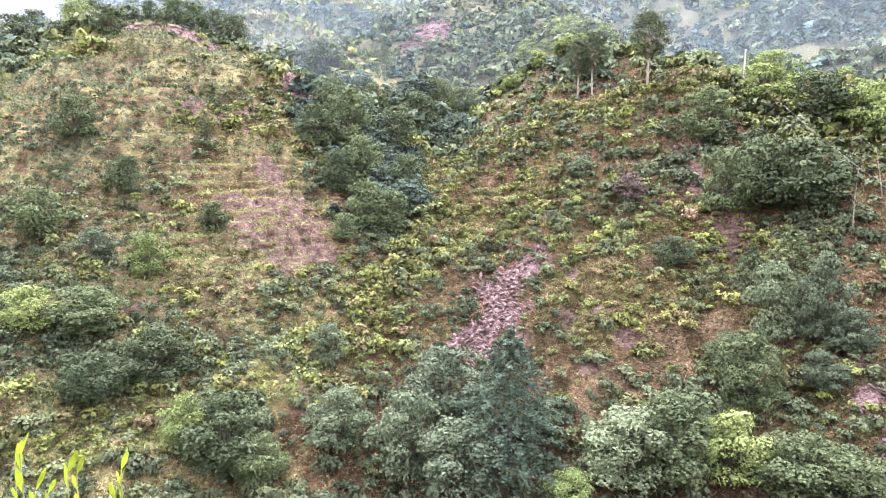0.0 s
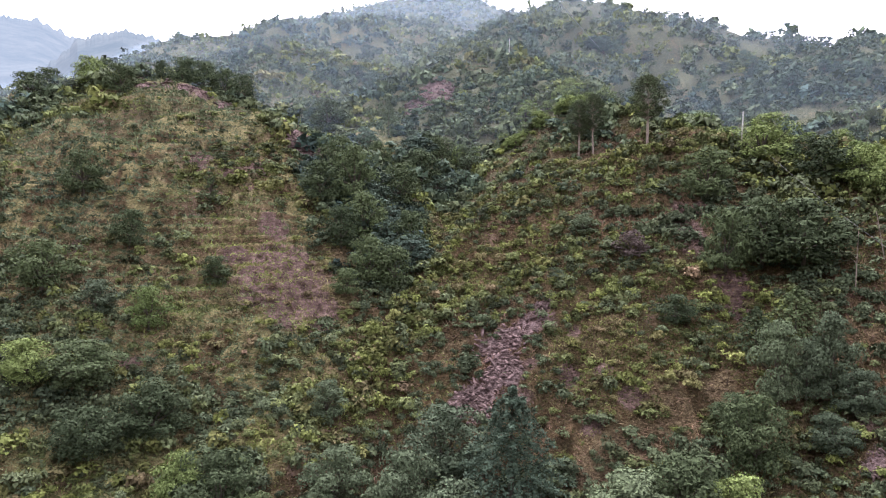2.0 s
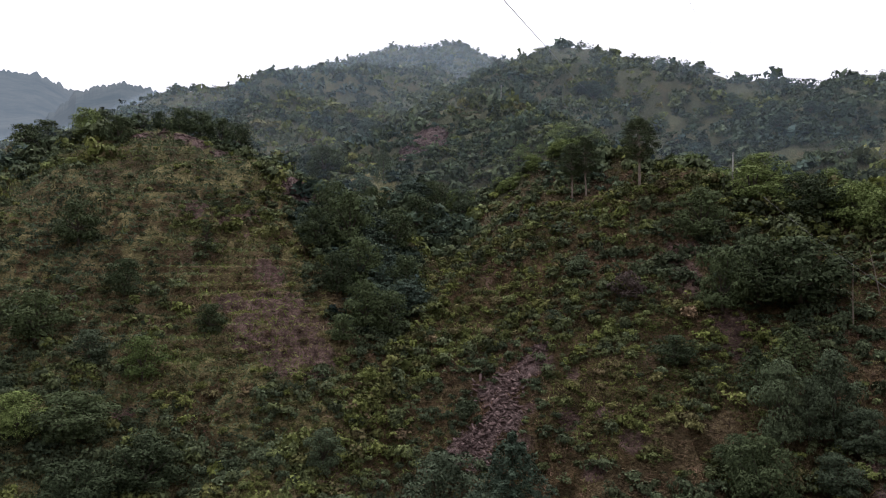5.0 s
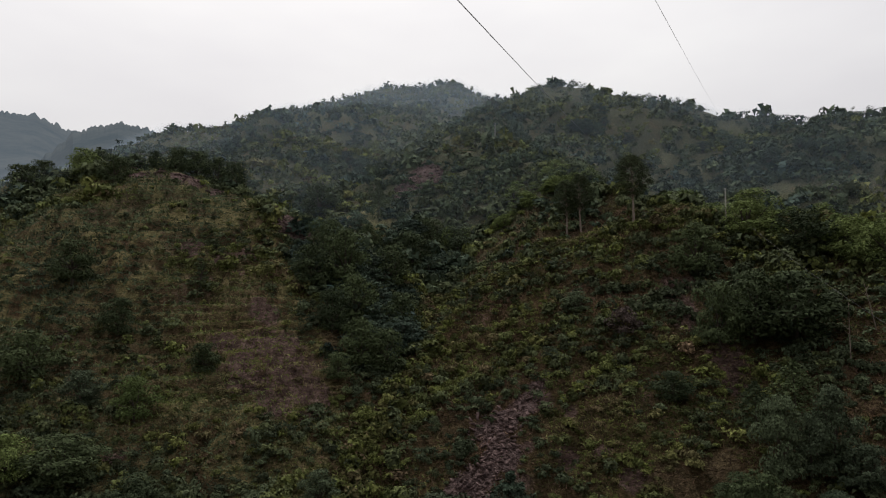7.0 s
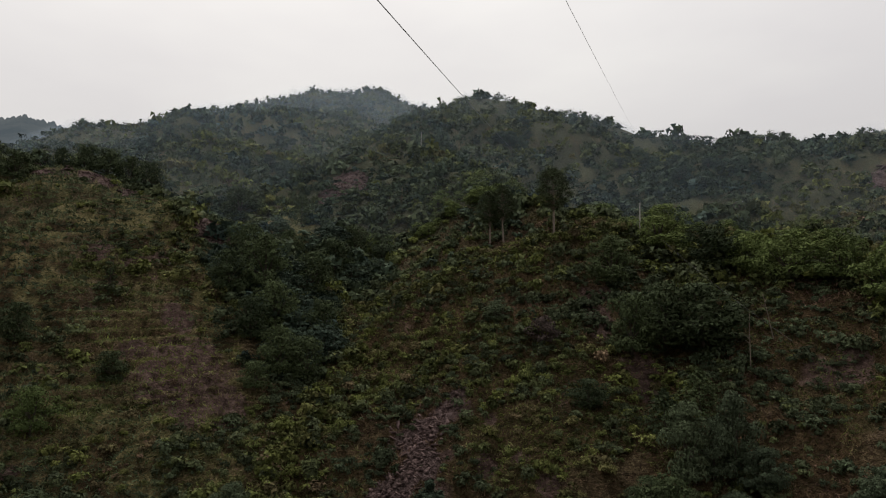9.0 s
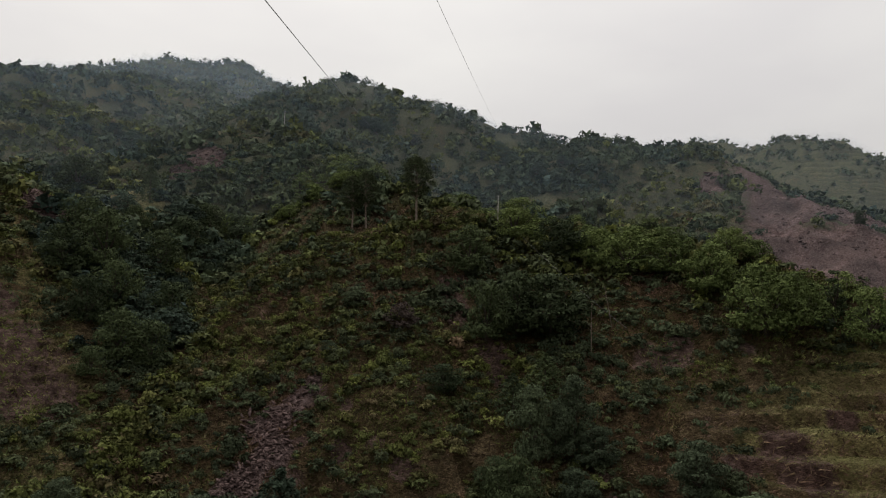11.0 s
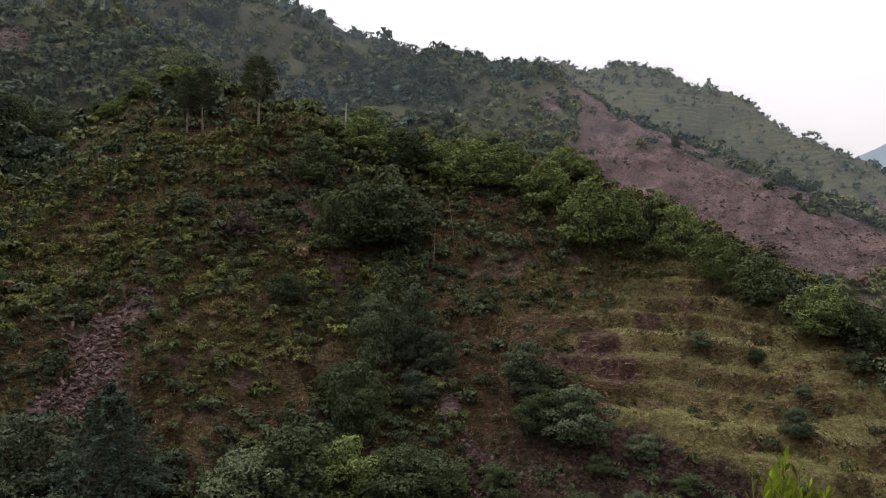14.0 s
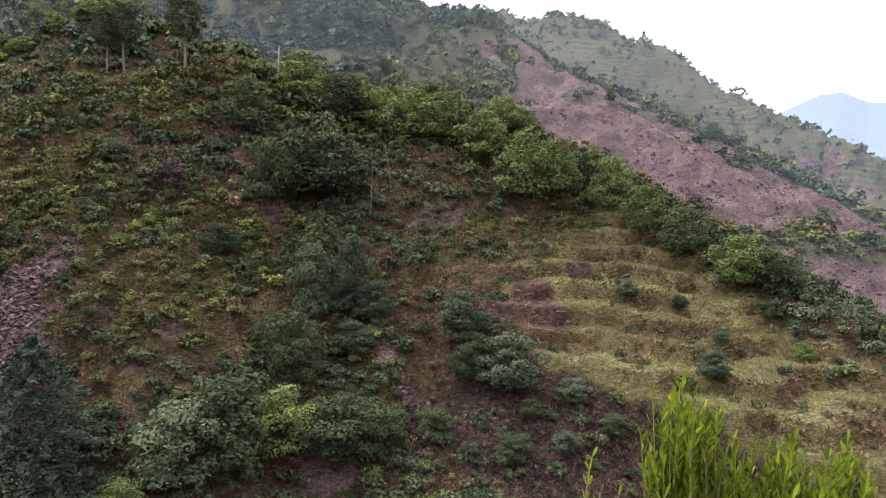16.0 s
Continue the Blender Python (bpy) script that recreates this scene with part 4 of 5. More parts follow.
def loose_rock(seed):
    """Broken slabs of pink shale on the bare patches."""
    rng = np.random.RandomState(seed)
    box = np.array([(i, j, k) for k in (-0.5, 0.5) for j in (-0.5, 0.5) for i in (-0.5, 0.5)])
    quads = np.array([(0, 2, 3, 1), (4, 5, 7, 6), (0, 1, 5, 4), (2, 6, 7, 3), (0, 4, 6, 2), (1, 3, 7, 5)])
    verts = []
    for px, py, rad in PATCHES["rock"]:
        far = math.hypot(px, py)
        count = int(80 if far < 170 else 60)
        a, d = rng.uniform(0, 2 * np.pi, count), rad * np.sqrt(rng.rand(count))
        x, y = px + d * np.cos(a), py + d * np.sin(a)
        z = terrain(x, y)
        size = (0.0019 if far < 170 else 0.0012) * far * rng.uniform(0.3, 1.7, count) ** 2
        for i in range(count):
            e = Euler((rng.uniform(-0.9, 0.9), rng.uniform(-0.9, 0.9), rng.uniform(0, 6.3))).to_matrix()
            v = (box * rng.uniform(0.75, 1.25, (8, 3)) * (size[i] * rng.uniform(1.2, 3.2), size[i], size[i] * 0.4)) @ np.array(e)
            verts.append(v + (x[i], y[i], z[i]))
    x, y = rng.uniform(160, 330, 12000), rng.uniform(20, 310, 12000)
    keep = rng.rand(12000) < slide_mask(x, y)
    for px, py, pz in zip(x[keep], y[keep], terrain(x[keep], y[keep])):
        size = 0.26 * rng.uniform(0.3, 1.7) ** 2.4
        e = Euler((rng.uniform(-0.9, 0.9), rng.uniform(-0.9, 0.9), rng.uniform(0, 6.3))).to_matrix()
        verts.append((box * rng.uniform(0.7, 1.3, (8, 3)) * (size * rng.uniform(1.0, 2.0), size, size * 0.6)) @ np.array(e) + (px, py, pz))
    n = len(verts)
    f = (quads[None] + 8 * np.arange(n)[:, None, None]).reshape(-1, 4)
    return tagged(link_mesh("loose_rock", np.concatenate(verts), f, ROCK), "broken pink shale lying on the bare slides", "rocks", "", "stuff")


loose_rock(41)

# ---------------------------------------------------------------- trees
def broad_tree(rng, name, h, w, leaves, leaf, mat):
    """A broadleaf tree: forked trunk, limbs and an uneven crown of leaf clumps."""
    tree = new(name)
    bm = bmesh.new()
    fork = h * rng.uniform(0.22, 0.34)
    limb(bm, (0, 0, -0.6), (0, 0, fork), 0.035 * h, 0.024 * h, 7, 0.02 * h, rng)
    blobs = []
    for k in range(10):
        f = k / 9
        a = 2.4 * k + rng.uniform(-0.5, 0.5)
        reach = w * 0.40 * math.sqrt(1 - 0.92 * f * f) * rng.uniform(0.6, 1.1)
        tip = (reach * math.cos(a), reach * math.sin(a), h * (0.36 + 0.52 * f + rng.uniform(-0.05, 0.05)))
        limb(bm, (0, 0, fork * 0.95), tip, 0.015 * h, 0.004 * h, 5, 0.04 * h, rng, 3)
        blobs.append((*tip, w * rng.uniform(0.12, 0.21)))
    blobs += [(rng.normal() * 0.06 * w, rng.normal() * 0.06 * w, h * 0.86, w * 0.14), (0, 0, h * 0.55, w * 0.24), (0, 0, h * 0.72, w * 0.18)]
    for k in range(11):
        a = rng.uniform(0, 6.3)
        reach = w * rng.uniform(0.2, 0.40)
        blobs.append((reach * math.cos(a), reach * math.sin(a), h * rng.uniform(0.16, 0.55), w * rng.uniform(0.12, 0.20)))
    for k in range(5):
        a = 1.26 * k
        blobs.append((0.2 * w * math.cos(a), 0.2 * w * math.sin(a), 0.14 * h, 0.17 * w))
    part("trunk", bm, BARK, tree)
    at, out = blob_leaves(rng, blobs, leaves)
    at[:, 2] = np.clip(at[:, 2], 0.02 * h, h)
    v, f = leaf_arrays(rng, at, out, leaf * rng.uniform(0.6, 1.4, leaves), 0.7, 0.3, True)
    link_mesh("crown", v, f, mat, tree)
    return tree


def cone_tree(rng, name, h, w, leaves, leaf, mat, low=0.03, round_top=1.0):
    """A conifer: straight trunk and tiers of drooping, feathered boughs."""
    tree = new(name)
    bm = bmesh.new()
    limb(bm, (0, 0, -0.6), (0, 0, h * 0.97), 0.022 * h, 0.003 * h, 7, 0, None, 6)
    tiers, spots, outs = 18, [], []
    per = leaves // (tiers * 9)
    for t in range(tiers):
        f = t / (tiers - 1)
        z0 = h * (low + (0.96 - low) * f)
        reach = 0.5 * w * (1 - f ** 1.6) ** round_top * (0.75 + 0.25 * min(1, 6 * f + 0.4)) + 0.03 * w
        for k in range(9):
            a = 2 * math.pi * (k + 0.5 * (t % 2) + rng.uniform(-0.25, 0.25)) / 9
            long = reach * rng.uniform(0.72, 1.1)
            d = np.array([math.cos(a), math.sin(a), 0])
            s = np.sqrt(rng.rand(per))[:, None]
            side = np.array([-d[1], d[0], 0]) * (rng.normal(size=(per, 1)) * 0.17 * long * (1.15 - s))
            p = d * long * s + side
            p[:, 2] = z0 - 0.22 * long * s[:, 0] ** 1.5 + rng.normal(size=per) * 0.012 * h
            spots.append(p)
            outs.append(unit(np.array([0, 0, 0.9]) + d * 0.45 + 0.45 * rng.normal(size=(per, 3))))
    part("trunk", bm, BARK, tree)
    at, out = np.concatenate(spots), np.concatenate(outs)
    v, f = leaf_arrays(rng, at, out, leaf * rng.uniform(0.6, 1.4, len(at)), 0.5, 0.2, True)
    link_mesh("crown", v, f, mat, tree)
    return tree


def pine_tree(rng, name, h, w, leaves, leaf):
    """A tall pine: long bare pale trunk and a tufted, open crown."""
    tree = new(name)
    bm = bmesh.new()
    limb(bm, (0, 0, -0.6), (0.02 * h, 0, h * 0.95), 0.017 * h, 0.004 * h, 8, 0.008 * h, rng, 8)
    blobs = []
    for k in range(90):
        f = (k + rng.rand()) / 90
        z = h * (0.40 + 0.57 * f)
        a = 2.4 * k + rng.uniform(-0.4, 0.4)
        reach = 0.46 * w * (1 - f ** 2.2) ** 0.6 * min(1.0, 0.45 + 2.2 * f) * rng.uniform(0.55, 1.0)
        tip = (reach * math.cos(a), reach * math.sin(a), z + 0.03 * h)
        limb(bm, (0, 0, z - 0.03 * h), tip, 0.004 * h, 0.0015 * h, 4, 0, None, 2)
        blobs.append((*tip, 0.10 * w * rng.uniform(0.7, 1.3)))
    part("trunk", bm, PALE_BARK, tree, "straight pale bare trunk")
    at, out = blob_leaves(rng, blobs, leaves)
    v, f = leaf_arrays(rng, at, out, leaf * rng.uniform(0.6, 1.4, leaves), 0.4, 0.0, True)
    link_mesh("crown", v, f, PINE_LEAF, tree)
    return tree


KINDS = {
    # how many shapes, builder, name, label, category
    "dark": (5, lambda r, n: broad_tree(r, n, 6.0, 6.0, 4200, 0.27, DARK_LEAF), "broadleaf_tree", "dark green bushy broadleaf tree on the slope", "tree"),
    "silver": (4, lambda r, n: broad_tree(r, n, 6.0, 5.4, 4200, 0.25, GREY_LEAF), "grey_green_tree", "grey-green leafy tree with a rounded crown", "tree"),
    "lime": (3, lambda r, n: broad_tree(r, n, 6.0, 6.4, 4600, 0.26, LIME_LEAF), "light_green_tree", "fresh light green spreading tree", "tree"),
    "brown": (1, lambda r, n: broad_tree(r, n, 4.0, 4.6, 1500, 0.28, BROWN_LEAF), "withered_bush", "dark purple-brown withered bush", "bush"),
    "conifer": (1, lambda r, n: cone_tree(r, n, 14.0, 11.0, 16000, 0.30, CONIFER_LEAF, 0.02, 0.75), "conifer", "large blue-green conifer with drooping layered boughs", "tree"),
    "fir": (2, lambda r, n: cone_tree(r, n, 7.0, 7.0, 4600, 0.30, DARK_LEAF, 0.05, 0.9), "young_conifer", "dark green young conifer with layered boughs", "tree"),
    "pine": (3, lambda r, n: pine_tree(r, n, 14.0, 7.0, 10000, 0.30), "pine_tree", "tall pine with a bare pale trunk and tufted crown", "tree"),
    "slender": (2, lambda r, n: broad_tree(r, n, 6.0, 2.2, 1500, 0.22, DARK_LEAF), "slender_tree", "slim dark green upright tree", "tree"),
}
KINDS["near_dark"] = (4, lambda r, n: broad_tree(r, n, 6.0, 6.0, 7600, 0.22, DARK_LEAF), *KINDS["dark"][2:])
KINDS["near_silver"] = (4, lambda r, n: broad_tree(r, n, 6.0, 5.4, 7600, 0.22, GREY_LEAF), *KINDS["silver"][2:])
KINDS["near_lime"] = (2, lambda r, n: broad_tree(r, n, 6.0, 6.4, 7600, 0.22, LIME_LEAF), *KINDS["lime"][2:])
SHAPES = {}


def plant(kind, x, y, h, w):
    """Stand a tree of that height and width at x, y."""
    count, make, name, label, category = KINDS[kind]
    key = (kind, random.randrange(count))
    if key not in SHAPES:
        rng = np.random.RandomState(500 + 37 * len(SHAPES))
        ob = make(rng, name)
        z = max(v.co.z for c in ob.children for v in c.data.vertices)
        wide = 2 * float(np.percentile([abs(v.co.x) for c in ob.children if c.name.startswith("crown") for v in c.data.vertices], 96))
        SHAPES[key] = (ob, z, wide, [])
    ob, z, wide, used = SHAPES[key]
    m = Matrix.Translation((x, y, ground_z(x, y) - 0.1)) @ Matrix.Rotation(random.uniform(0, 6.28), 4, "Z")
    if used:
        ob = copy_thing(ob, m)
    ob.matrix_basis = m
    ob.scale = (w / wide, w / wide, h / z)
    used.append(ob)
    return tagged(ob, label, category, name.replace("_", " ") + "s on the hillsides")


KINDS["wood"] = (5, lambda r, n: broad_tree(r, n, 6.0, 5.0, 1500, 0.37, HAZED_LEAF), "woodland_tree", "dark green leafy tree in the gully wood", "tree")
KINDS["light_wood"] = (4, lambda r, n: broad_tree(r, n, 6.0, 5.4, 1500, 0.37, LIME_LEAF), "hillside_tree", "mid green leafy tree on the upper slope", "tree")


def plant_wood(kind, spots, seed, low, high):
    """Trees scattered over round stands: x, y, radius, how many."""
    rng = np.random.RandomState(seed)
    for x, y, rad, count in spots:
        for k in range(count):
            a, d = rng.uniform(0, 6.283), rad * math.sqrt(rng.rand())
            h = rng.uniform(low, high) * (1 + 0.0022 * max(0, math.hypot(x, y) - 150))
            plant(kind, x + d * math.cos(a), y + d * math.sin(a), h, h * rng.uniform(0.75, 1.15))


VALLEY = [
    ("conifer", 7.3, 69.7, 16.3, 11.1), ("silver", 0.4, 77.1, 9.5, 8.8), ("silver", -4.1, 70.9, 11.1, 7.2), ("silver", 1.6, 67.1, 9.0, 7.4),
    ("silver", -15.1, 83.8, 5.5, 4.0), ("dark", -23.4, 67.6, 8.9, 7.7), ("dark", -19.7, 66.2, 6.0, 5.2), ("silver", -12.0, 72.4, 7.7, 6.7),
    ("lime", -28.2, 69.1, 6.4, 5.5), ("dark", -35.6, 79.4, 7.2, 7.6), ("dark", -41.3, 74.1, 6.3, 6.1), ("dark", -46.9, 83.8, 6.5, 9.0),
    ("lime", -52.0, 80.9, 6.1, 6.7), ("silver", 19.2, 65.2, 8.6, 8.0), ("dark", 24.5, 65.3, 8.4, 8.7), ("lime", 29.3, 64.1, 7.5, 7.6),
    ("dark", 34.5, 61.9, 6.8, 7.7), ("dark", 38.3, 60.7, 6.2, 7.1), ("lime", 13.1, 63.8, 3.2, 5.0),
]
CENTRE = [
    ("dark", 33.9, 70.7, 9.5, 5.7), ("dark", 34.0, 75.7, 4.5, 5.2), ("silver", 40.1, 78.2, 10.7, 4.9), ("silver", 46.8, 79.1, 10.8, 5.7),
    ("silver", 43.9, 78.8, 7.7, 4.2), ("silver", 48.2, 75.1, 5.6, 4.9), ("fir", 41.8, 87.5, 6.5, 6.3), ("fir", 47.6, 88.5, 6.7, 6.5),
    ("dark", 43.2, 100.6, 10.6, 6.7), ("dark", 49.3, 101.7, 11.5, 9.5), ("dark", 54.3, 99.7, 11.0, 10.4), ("dark", 47.3, 118.6, 10.2, 8.8),
    ("lime", 63.0, 131.0, 9.7, 10.0), ("dark", 68.7, 120.1, 9.2, 10.6), ("pine", 42.3, 138.2, 15.7, 6.9), ("pine", 37.4, 166.9, 15.8, 6.0),
    ("pine", 34.0, 168.5, 15.3, 6.1), ("brown", 30.6, 107.2, 4.9, 5.1), ("silver", 24.6, 116.3, 3.7, 4.5), ("dark", 32.8, 92.6, 4.4, 4.5),
    ("silver", 18.0, 106.2, 2.7, 2.8), ("silver", 43.2, 72.3, 4.6, 4.7),
]
GULLY = [
    ("dark", -26.3, 136.8, 9.8, 7.4), ("dark", -19.9, 141.2, 13.8, 9.8), ("dark", -25.6, 154.4, 12.4, 9.5), ("dark", -13.6, 116.7, 9.4, 7.2),
    ("dark", -9.0, 115.8, 8.2, 6.2), ("dark", -16.7, 110.2, 5.0, 4.3), ("dark", -7.1, 187.6, 11.6, 10.0), ("silver", 7.0, 201.3, 10.7, 7.7),
    ("dark", -11.2, 155.8, 11.0, 9.5), ("dark", -16.1, 129.2, 10.3, 7.9), ("dark", -7.1, 129.1, 10.3, 7.9), ("dark", -19.8, 124.4, 8.9, 6.7),
    ("dark", -2.4, 202.2, 10.8, 9.3), ("dark", -46.6, 259.8, 14.1, 12.2), ("fir", -19.1, 216.9, 12.6, 5.0), ("dark", -20.0, 189.7, 10.1, 7.3),
]
LEFT = [
    ("slender", -46.7, 129.8, 7.3, 2.3), ("slender", -48.5, 143.5, 4.0, 1.7), ("dark", -70.0, 125.8, 8.9, 7.7), ("dark", -54.4, 112.6, 6.6, 4.8),
    ("dark", -38.1, 108.4, 5.1, 4.4), ("lime", -43.4, 95.5, 6.6, 5.7), ("dark", -62.4, 100.5, 8.4, 8.1), ("silver", -51.3, 95.8, 5.8, 5.0),
    ("dark", -114.3, 179.4, 7.6, 7.9), ("dark", -114.6, 188.5, 6.3, 6.8), ("lime", -96.9, 178.6, 8.7, 7.5), ("dark", -86.2, 173.0, 8.3, 7.2),
    ("slender", -87.8, 192.3, 7.4, 3.3), ("dark", -82.2, 189.7, 8.7, 5.0), ("dark", -75.6, 188.6, 10.7, 7.4), ("dark", -69.6, 187.6, 9.8, 7.3),
    ("dark", -64.0, 188.6, 9.8, 7.2), ("dark", -57.3, 184.3, 9.4, 7.0), ("dark", -95.5, 184.7, 6.0, 5.8),
]
SHOULDER = [
    ("lime", 80.2, 78.4, 10.9, 8.5), ("lime", 85.4, 77.0, 9.1, 7.0), ("slender", 91.9, 76.4, 8.4, 2.9), ("lime", 91.2, 69.7, 9.1, 7.0),
    ("brown", 106.2, 62.6, 4.9, 5.6), ("lime", 90.6, 62.6, 7.8, 5.9), ("dark", 91.4, 55.3, 7.6, 6.5), ("lime", 89.5, 45.7, 7.1, 6.9),
    ("dark", 92.6, 43.1, 5.4, 5.5), ("dark", 93.9, 40.4, 4.5, 4.7), ("lime", 82.4, 92.7, 8.7, 7.5), ("lime", 81.3, 101.5, 9.2, 7.9),
    ("lime", 75.8, 107.3, 9.3, 9.0), ("lime", 73.2, 114.9, 7.2, 7.3), ("lime", 89.8, 96.2, 7.0, 7.0), ("slender", 102.8, 80.3, 4.0, 1.4),
]
TERRACES = [
    ("silver", 54.5, 64.0, 7.3, 5.6), ("dark", 52.0, 59.7, 4.4, 3.8), ("silver", 55.9, 55.8, 7.3, 7.3), ("dark", 235.7, 183.2, 5.8, 4.6),
    ("dark", 281.6, 160.7, 7.2, 7.4), ("silver", 72.1, 38.4, 3.4, 3.2), ("dark", 54.3, 59.7, 4.4, 4.0), ("silver", 61.0, 50.0, 3.1, 3.8),
    ("dark", 45.0, 56.7, 3.5, 3.6), ("dark", 49.9, 49.1, 3.1, 3.5), ("silver", 55.1, 46.0, 2.6, 3.0), ("dark", 61.4, 44.3, 2.4, 2.8),
    ("dark", 54.9, 51.2, 2.1, 2.6), ("silver", 77.5, 55.1, 2.4, 2.6), ("dark", 82.4, 50.0, 2.1, 2.2), ("silver", 78.8, 41.6, 1.9, 2.2),
    ("lime", 85.0, 34.1, 2.5, 2.9), ("dark", 87.6, 39.9, 2.2, 2.5),
]
for grove in (VALLEY, CENTRE, GULLY, LEFT, SHOULDER, TERRACES):
    for kind, x, y, h, w in grove:
        near = kind in ("dark", "silver", "lime") and math.hypot(x, y) < 98
        plant("near_" + kind if near else kind, x, y, h, w)


plant_wood("wood", [(-22, 160, 7, 9), (-17, 138, 8, 8), (-10, 127, 6, 8), (-13, 159, 7, 6), (-27, 140, 4, 3), (-31, 211, 9, 5), (-2, 194, 9, 6), (-11, 204, 8, 5)], 71, 4.0, 7.0)
plant_wood("light_wood", [(12, 208, 11, 8), (25, 214, 10, 8), (35, 211, 9, 6), (106, 282, 9, 4), (42, 208, 9, 7), (82, 276, 10, 6), (60, 159, 5, 5), (66, 137, 7, 7), (72, 127, 7, 7), (75, 119, 6, 6), (83, 113, 7, 6), (89, 95, 6, 6), (93, 81, 5, 5)], 72, 3.2, 5.5)
plant_wood("wood", [(40, 303, 13, 6), (74, 346, 15, 6), (156, 332, 19, 8), (165, 287, 21, 10), (-40, 350, 15, 5), (-107, 378, 12, 6), (-49, 263, 7, 4), (166, 287, 17, 8), (95, 351, 15, 6)], 73, 4.0, 6.5)


def snag(x, y, h, lean, seed):
    """A dead, bare tree."""
    rng = np.random.RandomState(seed)
    tree = tagged(new("dead_tree"), "bare grey dead tree trunk with a few broken limbs", "tree", "dead trees")
    tree.matrix_basis = Matrix.Translation((x, y, ground_z(x, y)))
    bm = bmesh.new()
    limb(bm, (0, 0, -0.4), (lean, 0, h), 0.09, 0.04, 7, 0.1, rng, 6)
    part("trunk", bm, PALE_BARK, tree)
    for k in range(5):
        f = rng.uniform(0.45, 0.9)
        a = rng.uniform(0, 6.3)
        bm = bmesh.new()
        limb(bm, (lean * f, 0, h * f), (lean * f + 0.9 * math.cos(a), 0.9 * math.sin(a), h * f + 0.7), 0.045, 0.012, 5, 0.05, rng, 3)
        part("limb", bm, PALE_BARK, tree)


snag(58.7, 93.5, 8.5, 0.3, 1)
snag(65.3, 97.3, 7.0, -1.4, 2)

# ---------------------------------------------------------------- poles, wires, houses
def power_pole(x, y, h, label):
    pole = tagged(new("power_pole"), label, "pole", "power poles")
    pole.matrix_basis = Matrix.Translation((x, y, ground_z(x, y))) @ Matrix.Rotation(0.03, 4, "Y")
    bm = bmesh.new()
    limb(bm, (0, 0, -0.5), (0, 0, h), 0.20, 0.12, 10, 0, None, 3)
    part("shaft", bm, CONCRETE, pole)
    bm = bmesh.new()
    bmesh.ops.create_cube(bm, size=1, matrix=pose(0, 0, h - 0.5) @ Matrix.Diagonal((1.1, 0.08, 0.08, 1)))
    part("crossarm", bm, DARK, pole)
    for k in (-0.48, 0, 0.48):
        bm = bmesh.new()
        bmesh.ops.create_cone(bm, segments=8, radius1=0.06, radius2=0.04, depth=0.2, cap_ends=True, matrix=pose(k, 0, h - 0.35))
        part("insulator", bm, DARK, pole)


power_pole(60.7, 135.0, 8.0, "pale concrete power pole on the shoulder")
power_pole(27.9, 297.1, 9.0, "pale concrete power pole on the upper slope")
power_pole(-153.1, 350.0, 7.0, "pale concrete power pole on the spur's crest")


def wire(a, b, sag, thick, label):
    """A sagging wire between two places."""
    cu = bpy.data.curves.new("wire", "CURVE")
    cu.dimensions, cu.bevel_depth, cu.bevel_resolution = "3D", thick, 1
    s = cu.splines.new("POLY")
    a, b = Vector(a), Vector(b)
    s.points.add(40)
    for i in range(41):
        f = i / 40
        p = a.lerp(b, f)
        s.points[i].co = (p.x, p.y, p.z - sag * 4 * f * (1 - f), 1)
    cu.materials.append(WIRE)
    ob = new("overhead_wire", cu)
    return tagged(ob, label, "wire", "overhead wires")


wire((-1.55, 13.08, 10.72), (82.7, 319.5, 86.8), 1.2, 0.020, "thick dark overhead cable strung over the valley")
wire((2.43, 9.84, 8.98), (173.1, 382.7, 121.9), 1.5, 0.008, "thin grey overhead wire strung over the valley")
wire((62.3, 138.6, 25.1), (54.7, 77.7, -0.8), 1.0, 0.02, "thin dark wire from the power pole down the slope")


def house(x, y, wide, deep, turn):
    """A small whitewashed house with a low tin roof, door and window."""
    home = tagged(new("house"), "small whitewashed house with a tin roof", "house", "hill houses")
    home.matrix_basis = Matrix.Translation((x, y, ground_z(x, y) - 0.9)) @ Matrix.Rotation(turn, 4, "Z")
    bm = bmesh.new()
    bmesh.ops.create_cube(bm, size=1, matrix=pose(0, 0, 0.6) @ Matrix.Diagonal((wide, deep, 3.6, 1)))
    part("wall", bm, MUD, home)
    bm = bmesh.new()
    w, d, e, r = wide / 2 + 0.4, deep / 2 + 0.4, 2.42, 3.1
    v = [bm.verts.new(p) for p in ((-w, -d, e), (w, -d, e), (w, d, e), (-w, d, e), (-w, 0, r), (w, 0, r))]
    for q in ((0, 1, 5, 4), (2, 3, 4, 5), (0, 4, 3), (1, 2, 5), (3, 2, 1, 0)):
        bm.faces.new([v[i] for i in q])
    part("roof", bm, TIN, home, "pale tin gable roof")
    for name, cx, cz, sx, sz in (("door", -0.15 * wide, 1.0, 0.9, 2.0), ("window", 0.2 * wide, 1.6, 1.0, 1.0)):
        bm = bmesh.new()
        bmesh.ops.create_cube(bm, size=1, matrix=pose(cx, -deep / 2 - 0.02, cz) @ Matrix.Diagonal((sx, 0.08, sz, 1)))
        part(name, bm, DARK, home)


house(146.9, 258.1, 3.4, 2.8, 0.3)
house(160.4, 258.2, 3.4, 2.8, -0.4)
house(36.6, 226.7, 3.4, 2.8, 0.2)

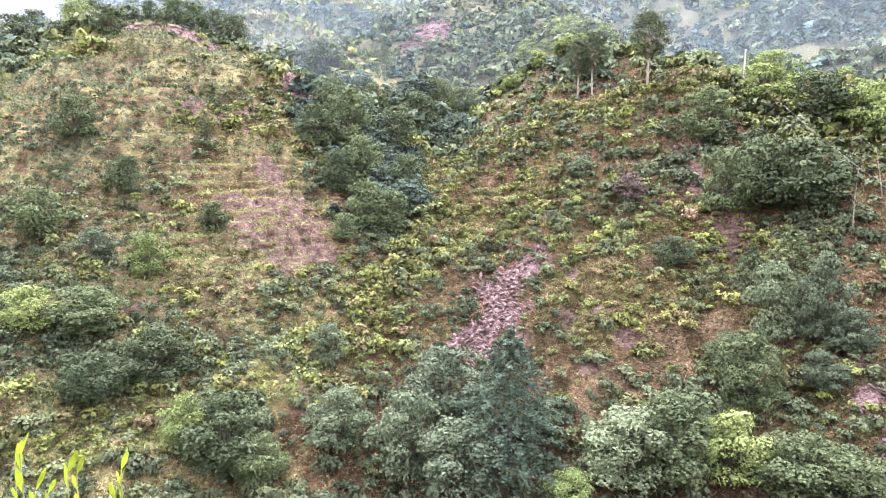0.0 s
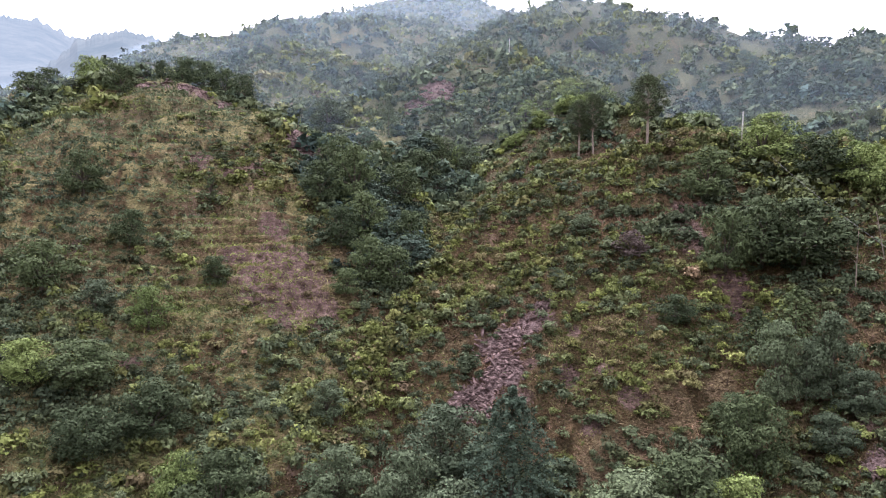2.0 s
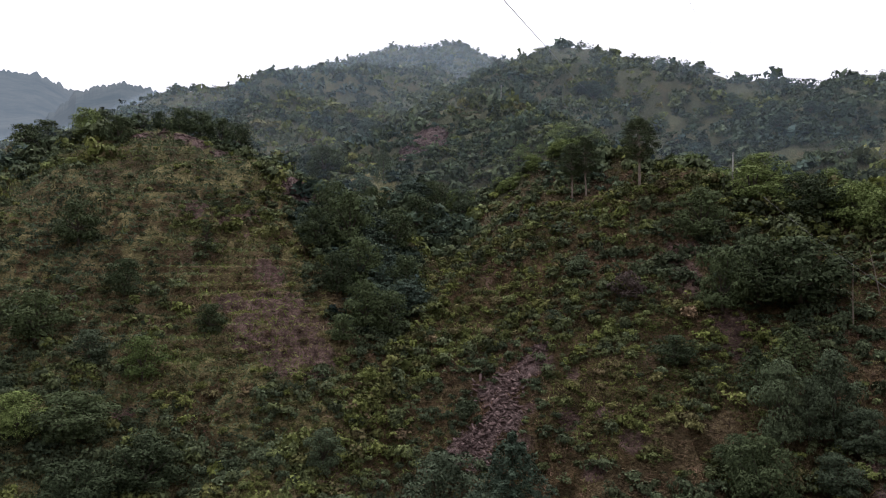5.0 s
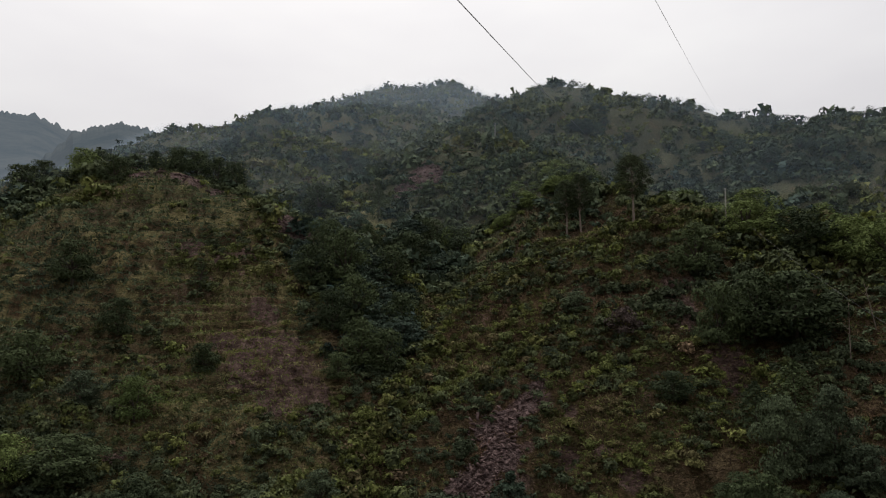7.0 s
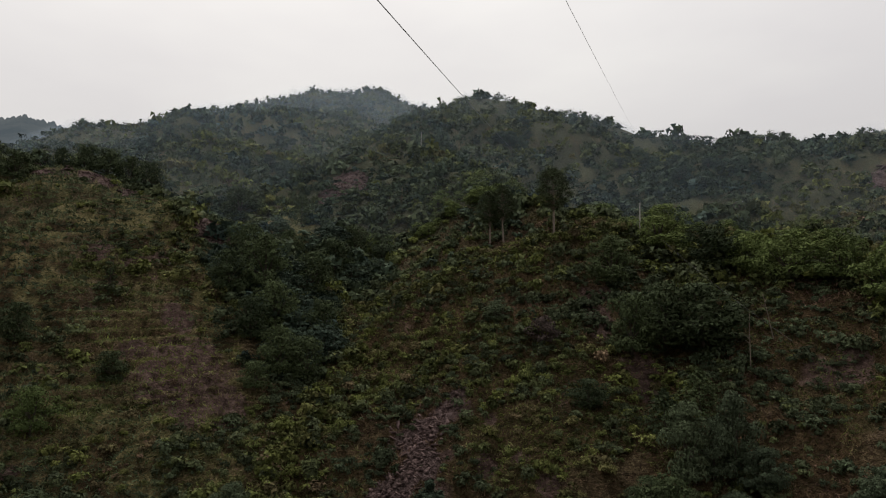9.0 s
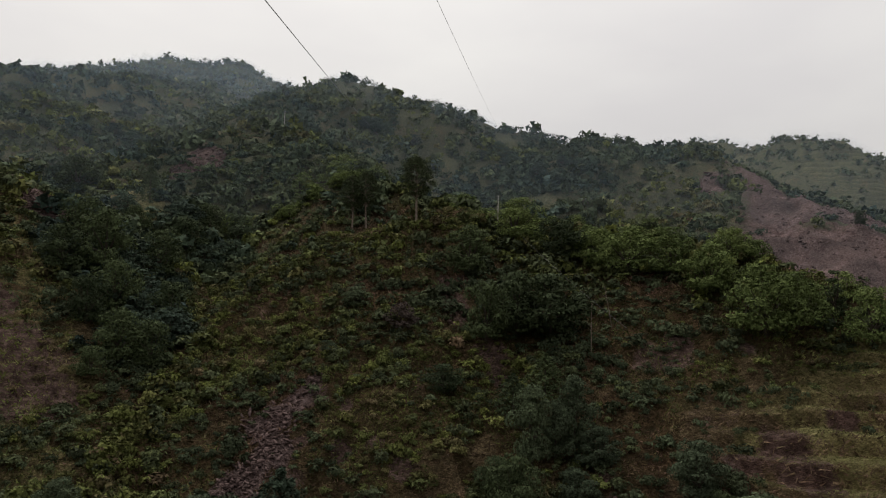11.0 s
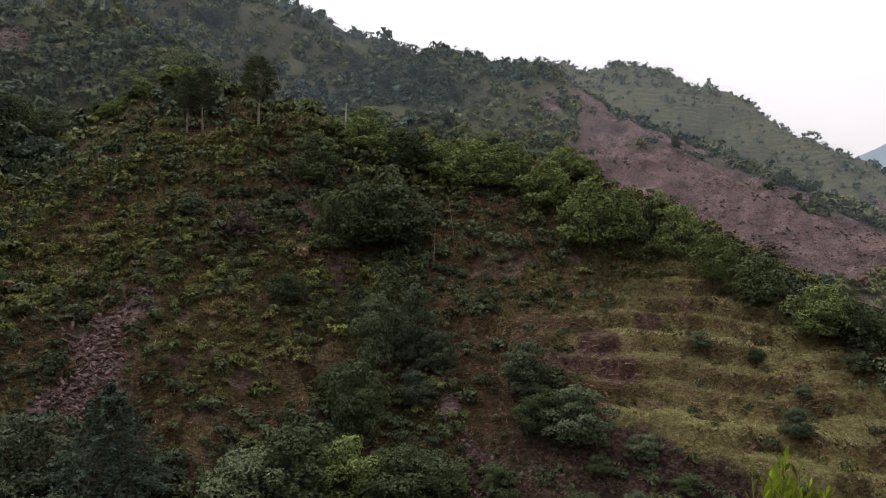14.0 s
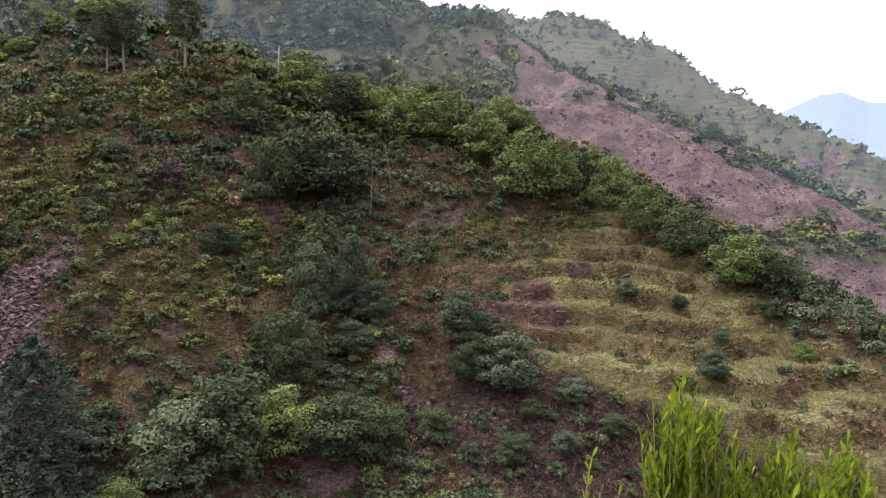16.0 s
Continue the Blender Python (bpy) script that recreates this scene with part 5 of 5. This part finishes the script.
# ---------------------------------------------------------------- bushes at the edge of the path
def shoot(bm, rng, root, tip, spots, ways, rows, size):
    """One upright shoot: a thin stem with upward lance-shaped leaves."""
    limb(bm, root, tip, 0.006, 0.0015, 4, 0.03, rng, 4)
    root, tip = np.asarray(root), np.asarray(tip)
    for k in range(rows):
        f = 1 - 0.24 * (k / rows) ** 1.1
        a = 2.4 * k + rng.uniform(-0.4, 0.4)
        d = np.array([math.cos(a), math.sin(a), 0]) * rng.uniform(0.25, 0.75) + np.array([0, 0, 1.0])
        spots.append(root + (tip - root) * f)
        ways.append(d / np.linalg.norm(d) * size * rng.uniform(0.7, 1.25))


def lance_leaves(rng, spots, ways):
    """Long narrow leaves with a fold along the rib: six corners, four faces of three or four."""
    at, way = np.asarray(spots), np.asarray(ways)
    n = len(at)
    long = np.linalg.norm(way, axis=1, keepdims=True)
    side = unit(np.cross(way, rng.normal(size=(n, 3)))) * long * 0.125
    lift = unit(np.cross(way, side)) * long * 0.04
    v = np.stack([at, at + way * 0.45 - side + lift, at + way * 0.5, at + way * 0.45 + side + lift,
                  at + way * 0.8 - side * 0.8 + lift, at + way + lift * 2, at + way * 0.8 + side * 0.8 + lift], axis=1)
    i = 7 * np.arange(n)[:, None]
    f = np.concatenate([i + np.array([[0, 2, 1, 1]]), i + np.array([[0, 3, 2, 2]]), i + np.array([[1, 2, 5, 4]]), i + np.array([[2, 3, 6, 5]])])
    return v.reshape(-1, 3), f


def bush(name, label, root, tips, rows, size, seed, filler=0, deep=0.4):
    rng = np.random.RandomState(seed)
    ob = tagged(new(name), label, "bush")
    gx, gy = root
    base = np.array([gx, gy, ground_z(gx, gy)])
    ob.matrix_basis = Matrix.Translation(base)
    tips = [np.asarray(t) - base for t in tips]
    edge = len(tips)
    for k in range(filler):
        i = rng.randint(edge - 1)
        p = tips[i] + (tips[i + 1] - tips[i]) * rng.rand()
        tips.append(p + rng.normal(size=3) * (0.03, 0.03, 0.01) - (0, 0, 0.035 + deep * rng.rand()))
    spots, ways = [], []
    boughs = min(len(tips), 26)
    for j in range(boughs):
        bm = bmesh.new()
        for tip in tips[j::boughs]:
            shoot(bm, rng, (rng.normal() * 0.06 + 0.35 * tip[0], rng.normal() * 0.06 + 0.35 * tip[1], 0.0), tuple(tip), spots, ways, rows, size)
        part("stem", bm, STEM, ob)
    v, f = lance_leaves(rng, spots, ways)
    tri = f[:2 * len(spots)][:, :3]
    quad = f[2 * len(spots):]
    f3 = np.concatenate([tri, quad[:, [0, 1, 2]], quad[:, [0, 2, 3]]])
    link_mesh("foliage", v, f3, BUSH_LEAF, ob)
    return ob


bush("leafy_bush", "bright yellow-green bush with upright narrow leaves beside the path", (2.10, 0.65),
     [(1.94, 0.86, 0.92), (1.94, 0.83, 0.99), (1.97, 0.82, 1.04), (2.02, 0.81, 1.00), (2.06, 0.80, 0.96),
      (2.09, 0.78, 0.87), (2.16, 0.76, 0.86), (2.15, 0.70, 0.86), (2.20, 0.68, 0.84), (2.24, 0.66, 0.86),
      (2.22, 0.62, 0.88), (2.23, 0.59, 0.84), (2.29, 0.58, 0.80), (2.26, 0.52, 0.86), (2.28, 0.51, 0.91),
      (2.32, 0.49, 0.86), (2.33, 0.47, 0.81)], 28, 0.042, 61, 300, 0.34)
bush("leafy_shoots", "a few yellow-green shoots with narrow leaves beside the bush", (1.72, 0.98),
     [(1.83, 1.00, 0.80), (1.83, 1.01, 0.75), (1.95, 0.89, 0.74), (1.98, 0.88, 0.73), (1.81, 0.95, 0.72),
      (1.84, 0.91, 0.72)], 9, 0.045, 63, 0)
bush("leafy_sprigs", "young yellow-green shoots with narrow leaves at the path's edge", (-1.02, 1.60),
     [(-1.06, 1.57, 0.92), (-1.08, 1.58, 0.89), (-1.04, 1.59, 0.81), (-0.98, 1.63, 0.84), (-0.95, 1.62, 0.84), (-0.87, 1.69, 0.82), (-0.88, 1.68, 0.78), (-1.04, 1.64, 0.78)],
     10, 0.060, 62, 0)
